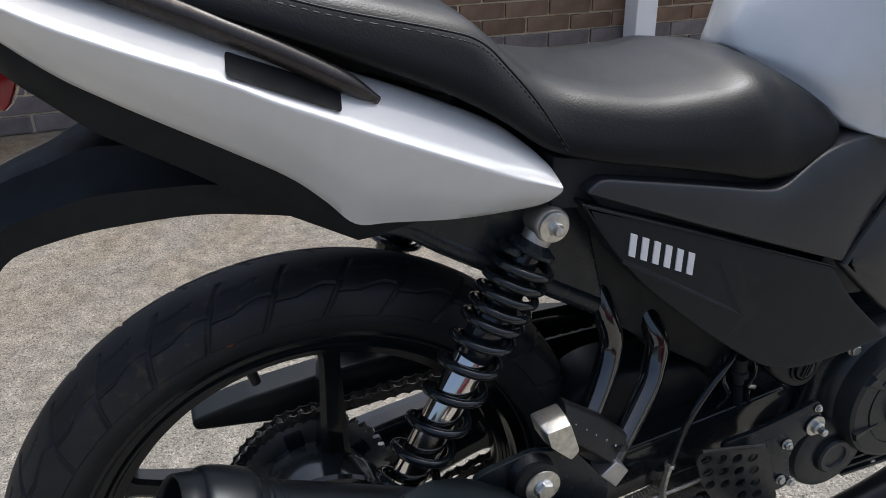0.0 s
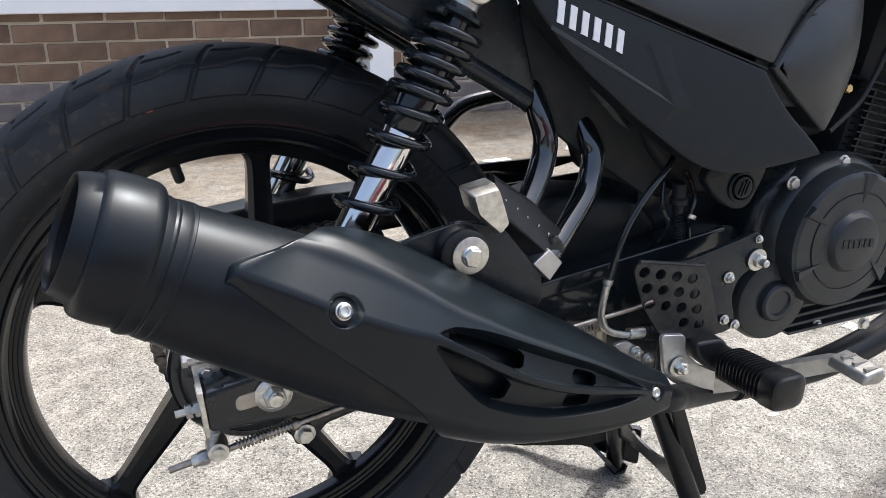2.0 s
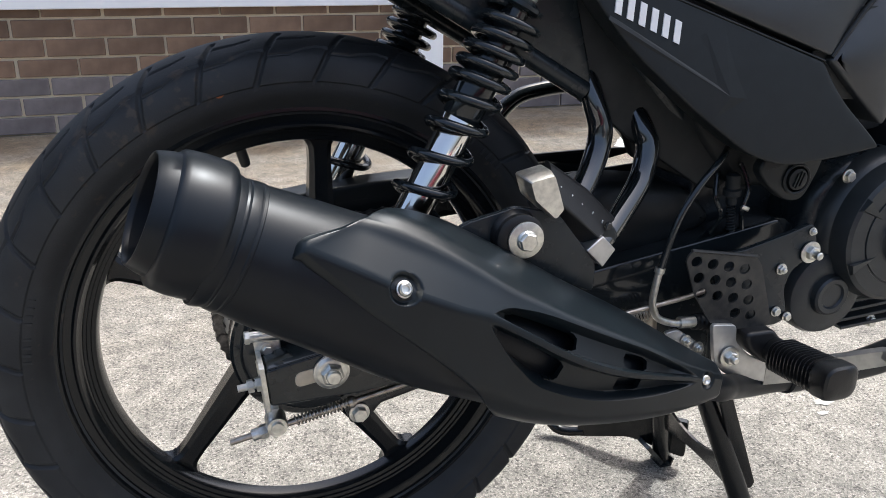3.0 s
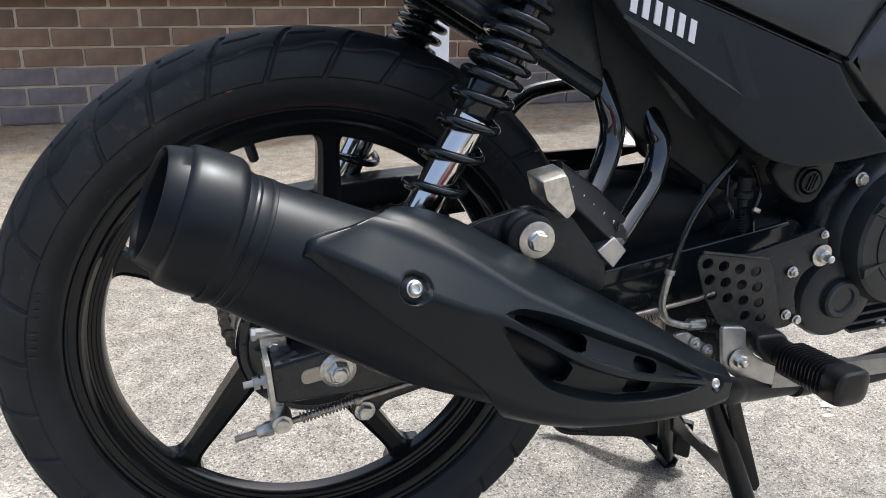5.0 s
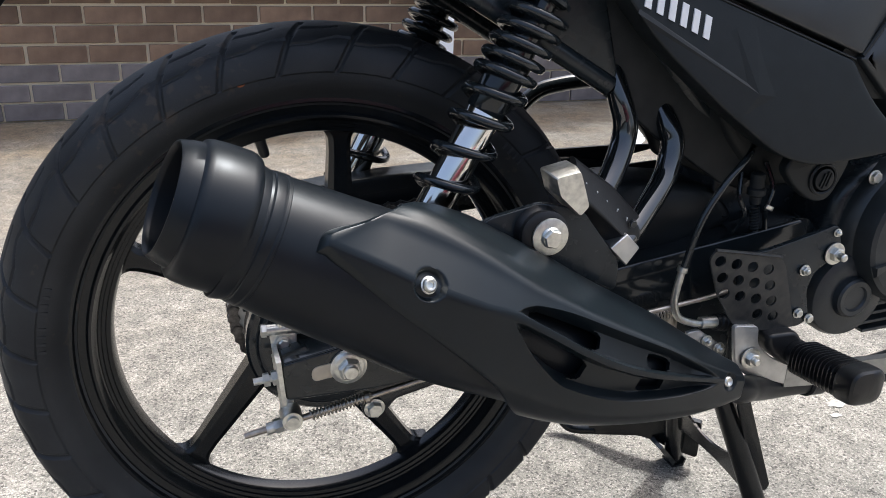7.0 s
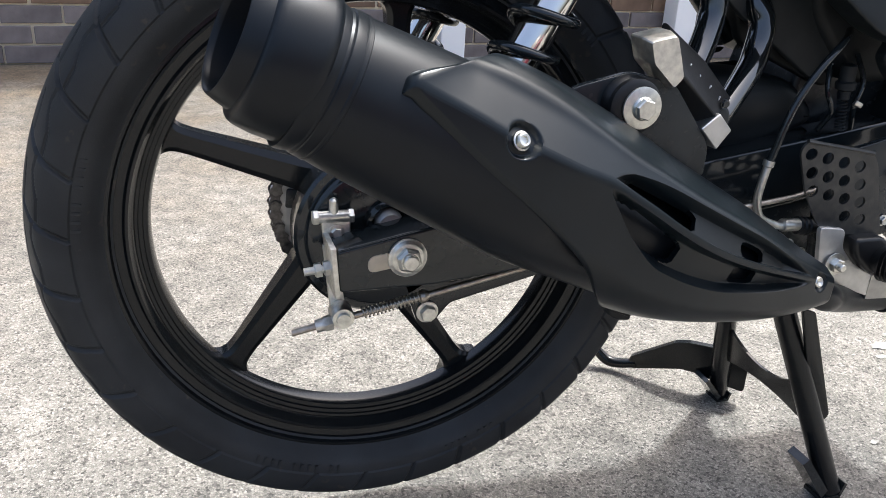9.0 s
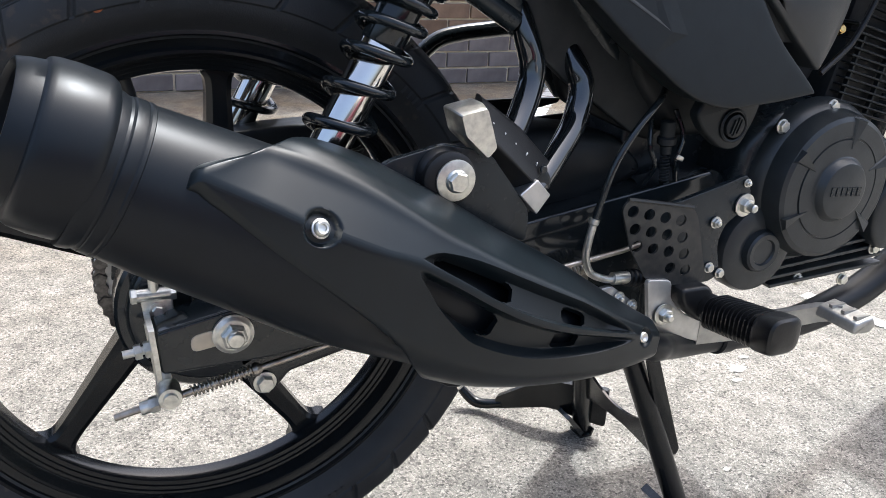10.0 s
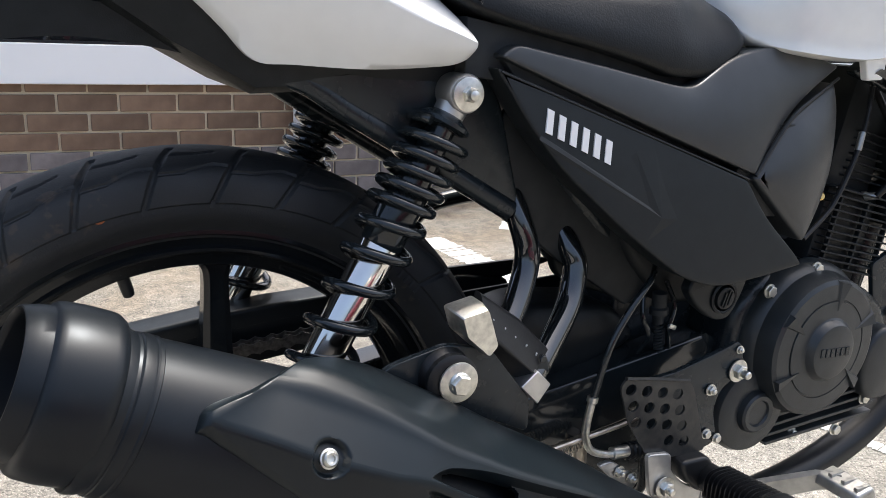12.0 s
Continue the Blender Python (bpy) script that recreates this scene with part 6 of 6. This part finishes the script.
# ribbed boot of the switch and the frame's plate behind the pedal
bm = bmesh.new()
turned(bm, [(0, 0.0055), (0.002, 0.0085), (0.005, 0.0085), (0.0065, 0.0068), (0.008, 0.0088), (0.011, 0.0088), (0.0125, 0.0070), (0.014, 0.0090), (0.018, 0.0090), (0.020, 0.0060), (0.030, 0.0058), (0.031, 0.002)], (0.370, -0.147, 0.3775), (1, 0.1, -0.18), 20)
part("switch_boot", bm, soft_rubber, hose, "ribbed black rubber boot")
bm = bmesh.new()
slab(bm, [(0.352, 0.350), (0.356, 0.378), (0.372, 0.400), (0.470, 0.405), (0.490, 0.360), (0.470, 0.312), (0.430, 0.292), (0.385, 0.300)], -0.100, 0.06, 0.004, corner=0.008)
part("pivot_plate", bm, satin_paint, fr, "black frame plate behind the pedal")
bm = bmesh.new()
tube(bm, [(0.392, -0.145, 0.398), (0.398, -0.143, 0.375), (0.404, -0.140, 0.335), (0.408, -0.130, 0.315)], 0.0055, 12)
part("pedal_link", bm, satin_paint, pedal)
# small switch, spring and leads tucked behind the plug bracket
bm = bmesh.new()
turned(bm, [(0, 0.004), (0.002, 0.0075), (0.016, 0.0075), (0.018, 0.0095), (0.024, 0.0095), (0.026, 0.006), (0.034, 0.0055), (0.035, 0.002)], (0.428, -0.108, 0.522), (0.05, 0, -1), 18)
switch = part("brake_switch", bm, fin_black, bike, "black brake light switch with a small spring")
bm = bmesh.new()
coil(bm, (0.430, -0.108, 0.487), (0.433, -0.109, 0.458), 0.0042, 0.0009, [(0, 0), (1, 9)], 12, 6)
part("switch_spring", bm, fin_black, switch)
for pts in ([(0.440, -0.102, 0.530), (0.447, -0.110, 0.505), (0.441, -0.112, 0.482), (0.449, -0.106, 0.458)], [(0.415, -0.098, 0.520), (0.411, -0.106, 0.496), (0.419, -0.108, 0.476), (0.414, -0.100, 0.455)]):
    bm = bmesh.new()
    tube(bm, pts, 0.0026, 10)
    part("lead", bm, gloss_black, switch)
bm = bmesh.new()
box(bm, (0.4435, -0.1135, 0.4840), (0.010, 0.004, 0.005), Matrix.Rotation(0.4, 4, "Y"), 0.001)
part("lead_clip", bm, zinc, switch, "small bright clip")
# frame-side cap with slotted plug
bm = bmesh.new()
slab(bm, [(0.426, 0.534), (0.434, 0.550), (0.505, 0.552), (0.500, 0.530), (0.485, 0.499), (0.464, 0.499), (0.438, 0.518)], -0.148, 0.012, 0.003, corner=[0.006, 0.004, 0.004, 0.01, 0.012, 0.012, 0.008])
pl = part("plug_bracket", bm, satin_black, bike, "black bracket with a slotted round plug")
bm = bmesh.new()
turned(bm, [(0, 0.0160), (0.001, 0.0165), (0.003, 0.0165), (0.004, 0.0150), (0.0035, 0.0135), (0.001, 0.0132), (0.001, 0.0115), (0.005, 0.011), (0.0055, 0.0095), (0.0055, 0.001)], (0.472, -0.147, 0.523), OUT, 40)
part("plug", bm, satin_black, pl)
bm = bmesh.new()
for k in (-1, 0, 1):
    box(bm, (0.472 + k * 0.0038, -0.1530, 0.523), (0.0016, 0.003, 0.018 - abs(k) * 0.004), Matrix.Rotation(radians(18), 4, "Y"))
part("plug_rib", bm, satin_black, pl, smooth=False)

# ---- engine ----
bm = bmesh.new()
slab(bm, [(0.505, 0.400), (0.520, 0.450), (0.527, 0.498), (0.566, 0.527), (0.632, 0.538), (0.690, 0.512), (0.740, 0.492), (0.775, 0.465), (0.800, 0.40), (0.795, 0.362), (0.76, 0.345), (0.60, 0.335), (0.560, 0.338), (0.513, 0.356), (0.500, 0.38)], -0.118, 0.22, 0.012, corner=0.02, steps=4)
eng = part("engine", bm, satin_paint, bike, "black air-cooled single cylinder engine")
bm = bmesh.new()
slab(bm, [(0.405, 0.44), (0.42, 0.52), (0.47, 0.55), (0.535, 0.55), (0.535, 0.40), (0.44, 0.395)], -0.055, 0.11, 0.008, corner=0.02)
part("gearbox_case", bm, satin_paint, eng)
# clutch cover with its round cap and ribs
CC = Vector((0.624, -0.112, 0.450))
bm = bmesh.new()
turned(bm, [(0, 0.090), (0.010, 0.089), (0.018, 0.0855), (0.022, 0.0815), (0.036, 0.0785), (0.042, 0.0765), (0.0445, 0.072), (0.0455, 0.0560), (0.0445, 0.0555), (0.0445, 0.0540), (0.0460, 0.0535), (0.047, 0.036), (0.048, 0.0345), (0.052, 0.0325), (0.055, 0.030), (0.056, 0.027), (0.0562, 0.001)], CC, OUT, 80)
cc = part("clutch_cover", bm, cast_black, eng, "round black clutch cover with radial wedges", angle=25)
for a in (82, 24, 150, 208, 322):
    a = radians(a)
    u, w = Vector((math.cos(a), 0, math.sin(a))), Vector((-math.sin(a), 0, math.cos(a)))
    bm = bmesh.new()
    c = CC + OUT * 0.036
    lo = [c + u * 0.042, c + u * 0.077 - w * 0.011, c + u * 0.078 + w * 0.011]
    hi = [c + u * 0.044 + OUT * 0.0112, c + u * 0.0735 - w * 0.0085 + OUT * 0.0130, c + u * 0.0745 + w * 0.003 + OUT * 0.0105]
    skin(bm, [lo, hi])
    part("wedge_rib", bm, cast_black, cc, smooth=False)
for k in range(6):
    bm = bmesh.new()
    c = CC + OUT * 0.0564 + Vector((-0.019 + 0.0076 * k, 0, 0.002 - 0.0005 * k))
    box(bm, c, (0.0052, 0.0014, 0.0095))
    part("badge_bar", bm, satin_paint, cc, smooth=False)
# lower boss with a round plug
BC = Vector((0.552, -0.112, 0.3815))
bm = bmesh.new()
turned(bm, [(0, 0.050), (0.016, 0.050), (0.022, 0.047), (0.025, 0.040), (0.025, 0.024), (0.031, 0.0225), (0.033, 0.020), (0.0325, 0.015), (0.030, 0.0135), (0.030, 0.001)], BC, OUT, 56)
part("shaft_cover", bm, cast_black, eng)
# front side cover
bm = bmesh.new()
slab(bm, [(0.715, 0.425), (0.735, 0.452), (0.762, 0.452), (0.792, 0.425), (0.796, 0.385), (0.775, 0.362), (0.735, 0.362), (0.718, 0.385)], -0.142, 0.03, 0.006, bulge=0.004, corner=0.014)
part("oil_filter_cover", bm, cast_black, eng)
# sump ribs
for k in range(4):
    bm = bmesh.new()
    slab(bm, [(0.560 + 0.01 * k, 0.358 - 0.010 * k), (0.765, 0.372 - 0.012 * k), (0.765, 0.376 - 0.012 * k), (0.558 + 0.01 * k, 0.362 - 0.010 * k)], -0.128, 0.03, 0.001)
    part("sump_rib", bm, cast_black, eng, smooth=False)
for x, z in ((0.624, 0.532), (0.558, 0.514), (0.744, 0.360), (0.81, 0.38), (0.713, 0.321), (0.638, 0.330)):
    bolt("case_bolt", (x, -0.128 if z > 0.34 else -0.12, z), 0.0062, zinc, eng, 1.25, label="small zinc case bolt")
# cylinder with cooling fins, leaning forwards
lean = Matrix.Rotation(radians(13), 4, "Y")
cyl_o = Vector((0.690, 0, 0.500))
bm = bmesh.new()
box(bm, cyl_o + lean @ Vector((0, 0, 0.05)), (0.094, 0.19, 0.12), lean, 0.01)
box(bm, cyl_o + lean @ Vector((0.012, 0, 0.17)), (0.085, 0.15, 0.15), lean, 0.012)
cyl = part("cylinder", bm, fin_black, eng, "finned black engine cylinder")
for n, length, dx, base, pitch in ((12, 0.118, 0.018, 0.018, 0.0080), (7, 0.074, 0.030, 0.122, 0.0088)):
    fin_me = bpy.data.meshes.new("cooling_fin")
    bm = bmesh.new()
    slab(bm, [(-length / 2, -0.0011), (length / 2, -0.0011), (length / 2, 0.0011), (-length / 2, 0.0011)], -0.106 if n == 12 else -0.082, 0.20 if n == 12 else 0.18, 0.0009, corner=0.0008)
    bmesh.ops.recalc_face_normals(bm, faces=bm.faces)
    bm.to_mesh(fin_me)
    bm.free()
    fin_me.materials.append(fin_black)
    for k in range(n):
        f = new("cooling_fin", fin_me)
        f.parent = cyl
        f.matrix_local = Matrix.Translation(cyl_o + lean @ Vector((dx - 0.00022 * (k - 4) ** 2, 0, base + pitch * k))) @ lean
for wx in (-0.030, 0.018, 0.062):
    bm = bmesh.new()
    box(bm, cyl_o + lean @ Vector((wx, -0.100, 0.060)), (0.0030, 0.006, 0.080), lean, 0.0006)
    part("fin_web", bm, fin_black, cyl, smooth=False)
bm = bmesh.new()
box(bm, (0.605, 0, 0.64), (0.10, 0.15, 0.19), None, 0.015)
part("carburettor", bm, deep_black, bike, "black carburettor and intake in shade")
# cables beside the cylinder
bm = bmesh.new()
tube(bm, [(0.60, -0.125, 0.566), (0.634, -0.121, 0.589), (0.646, -0.120, 0.602), (0.659, -0.120, 0.628), (0.672, -0.119, 0.661), (0.680, -0.117, 0.695), (0.686, -0.112, 0.73)], 0.0032, 10)
cab = part("cable", bm, soft_rubber, bike, "dark throttle cable with metal ferrule")
bm = bmesh.new()
turned(bm, [(0, 0.0036), (0.018, 0.0036), (0.02, 0.0028)], (0.6705, -0.1195, 0.657), (0.2, 0.05, 1), 14)
part("ferrule", bm, dull_alloy, cab)
bm = bmesh.new()
hexagon(bm, (0.622, -0.111, 0.606), (-0.2, -0.9, 0.3), 0.0052, 0.012)
turned(bm, [(0, 0.0042), (0.016, 0.0042), (0.017, 0.003)], (0.622, -0.110, 0.606), (-0.2, -0.9, 0.3), 16)
part("carburettor_union", bm, brass, bike, "brass union")
bm = bmesh.new()
turned(bm, [(0, 0.006), (0.008, 0.006), (0.010, 0.0045), (0.018, 0.0042), (0.020, 0.003)], (0.733, -0.085, 0.596), (0.3, -0.95, 0.2), 18)
part("spark_plug", bm, alloy, eng)
bm = bmesh.new()
tube(bm, [(0.738, -0.104, 0.600), (0.748, -0.112, 0.625), (0.752, -0.10, 0.67), (0.74, -0.06, 0.74)], 0.0042, 12)
part("plug_lead", bm, soft_rubber, eng)

# front of the frame, shroud and guards seen past the engine
bm = bmesh.new()
tube(bm, [(0.97, 0, 0.82), (0.90, 0, 0.62), (0.86, 0, 0.48), (0.845, 0, 0.42)], 0.020, 18)
part("down_tube", bm, satin_paint, fr)
SHY = lambda x, z: -0.135 - 0.10 * max(0.0, x - 0.66)
bm = bmesh.new()
slab(bm, [(0.622, 0.738), (0.655, 0.760), (0.74, 0.785), (0.86, 0.82), (0.95, 0.80), (0.93, 0.66), (0.832, 0.660), (0.785, 0.665), (0.747, 0.690), (0.708, 0.710), (0.66, 0.728)], SHY, 0.012, 0.004, corner=0.012)
shroud = part("tank_shroud", bm, gloss_black, bike, "gloss black plastic tank shroud", angle=60)
bm = bmesh.new()
outer = spline([(0.630, 0.745), (0.645, 0.740), (0.712, 0.717), (0.745, 0.701), (0.770, 0.681), (0.785, 0.660), (0.812, 0.648), (0.850, 0.630), (0.90, 0.612)], 5)
inner = spline([(0.622, 0.738), (0.632, 0.736), (0.689, 0.713), (0.712, 0.696), (0.729, 0.675), (0.742, 0.657), (0.774, 0.646), (0.815, 0.630), (0.86, 0.605)], 5)
loops = []
for p, q in zip(outer, inner):
    y = SHY(p.x, 0) - 0.022
    loops.append([Vector((p.x, y + 0.014, p.y)), Vector((p.x, y, p.y - 0.002)), Vector((p.x + (q.x - p.x) * 0.15, y - 0.004, p.y + (q.y - p.y) * 0.15)), Vector((p.x + (q.x - p.x) * 0.9, y - 0.001, p.y + (q.y - p.y) * 0.9)), Vector((q.x, y + 0.014, q.y))])
skin(bm, loops)
part("shroud_arm", bm, gloss_black, shroud, angle=40)
bm = bmesh.new()
slab(bm, [(0.690, 0.728), (0.735, 0.727), (0.803, 0.742), (0.90, 0.79), (0.92, 0.70), (0.826, 0.682), (0.771, 0.703), (0.716, 0.720)], lambda x, z: SHY(x, z) - 0.010 - 0.25 * (z - 0.70), 0.008, 0.003, bulge=0.003, corner=0.008)
part("shroud_panel", bm, gloss_black, shroud, angle=60)
bm = bmesh.new()
slab(bm, [(0.752, 0.572), (0.765, 0.603), (0.81, 0.612), (0.97, 0.598), (0.975, 0.53), (0.90, 0.525), (0.80, 0.550)], -0.112, 0.05, 0.008, bulge=0.006, corner=0.014)
guard = part("engine_guard", bm, tail_plastic, bike, "satin black plastic guard beside the down tube", angle=60)
bolt("guard_bolt", (0.785, -0.116, 0.577), 0.008, zinc, guard, 1.3)
bm = bmesh.new()
slab(bm, [(0.806, 0.612), (0.814, 0.626), (0.826, 0.624), (0.834, 0.614), (0.826, 0.607)], -0.120, 0.004, 0.001, corner=0.002)
slab(bm, [(0.832, 0.616), (0.838, 0.620), (0.885, 0.622), (0.890, 0.613), (0.840, 0.611)], -0.118, 0.004, 0.001, corner=0.002)
turned(bm, [(0, 0.005), (0.004, 0.005), (0.005, 0.003)], (0.818, -0.120, 0.607), OUT, 14)
part("horn_bracket", bm, alloy, bike, "bright bracket above the guard")
bm = bmesh.new()
slab(bm, [(0.770, 0.662), (0.764, 0.635), (0.796, 0.604), (0.830, 0.607), (0.850, 0.655), (0.83, 0.70), (0.79, 0.70)], -0.10, 0.06, 0.01, bulge=0.006, corner=0.015)
part("intake_cover", bm, satin_black, bike)
for x, z in ((0.816, 0.519), (0.796, 0.474), (0.792, 0.456), (0.803, 0.418), (0.837, 0.411)):
    bolt("mount_bolt", (x, -0.112, z), 0.0052, zinc, eng, 1.25, 0.003)
bm = bmesh.new()
slab(bm, [(0.745, 0.52), (0.80, 0.545), (0.835, 0.535), (0.84, 0.50), (0.82, 0.45), (0.85, 0.42), (0.84, 0.395), (0.78, 0.40)], -0.109, 0.006, 0.001, corner=0.006)
part("engine_mount", bm, satin_paint, fr)
# front forks and mudguard, mostly out of sight
for s in (-1, 1):
    bm = bmesh.new()
    turned(bm, [(0, 0.026), (0.30, 0.025), (0.31, 0.016), (0.62, 0.016)], (1.285, s * 0.085, 0.30), (-0.42, 0, 0.9), 24)
    part("fork_leg", bm, satin_paint, bike)
bm = bmesh.new()
loops = []
for a in np.linspace(radians(30), radians(165), 24).tolist():
    rr = 0.325
    loops.append([FRONT + Vector(((rr + dr) * math.cos(a), y, (rr + dr) * math.sin(a))) for y, dr in ((-0.055, -0.018), (-0.045, 0), (0.045, 0), (0.055, -0.018), (0.05, -0.020), (0.042, -0.004), (-0.042, -0.004), (-0.05, -0.020))])
skin(bm, loops)
part("front_mudguard", bm, satin_black, bike)

# ---- bricks of the wall, piece by piece ----
brick_me = []
for mat in (brick_brown, brick_blue):
    me = bpy.data.meshes.new("brick")
    bm = bmesh.new()
    box(bm, (0, 0, 0), (0.2145, 0.05, 0.065), bevel=0.0028)
    bm.to_mesh(me)
    bm.free()
    me.materials.append(mat)
    brick_me.append(me)
rng = random.Random(4)
for k in range(-3, 4):
    blue = k < 0
    for i in range(-7, 19):
        b = new("brick", brick_me[1 if blue else 0])
        b.parent = wall
        off = 0.5 if k % 2 == 0 else 0.0
        b.location = ((i + off) * 0.225 + rng.uniform(-0.002, 0.002), 0.021 + rng.uniform(-0.0012, 0.0012), COURSE_Z + (k + 0.5) * 0.075 + rng.uniform(-0.0012, 0.0012))
        b.rotation_euler = (0, rng.uniform(-0.004, 0.004), 0)
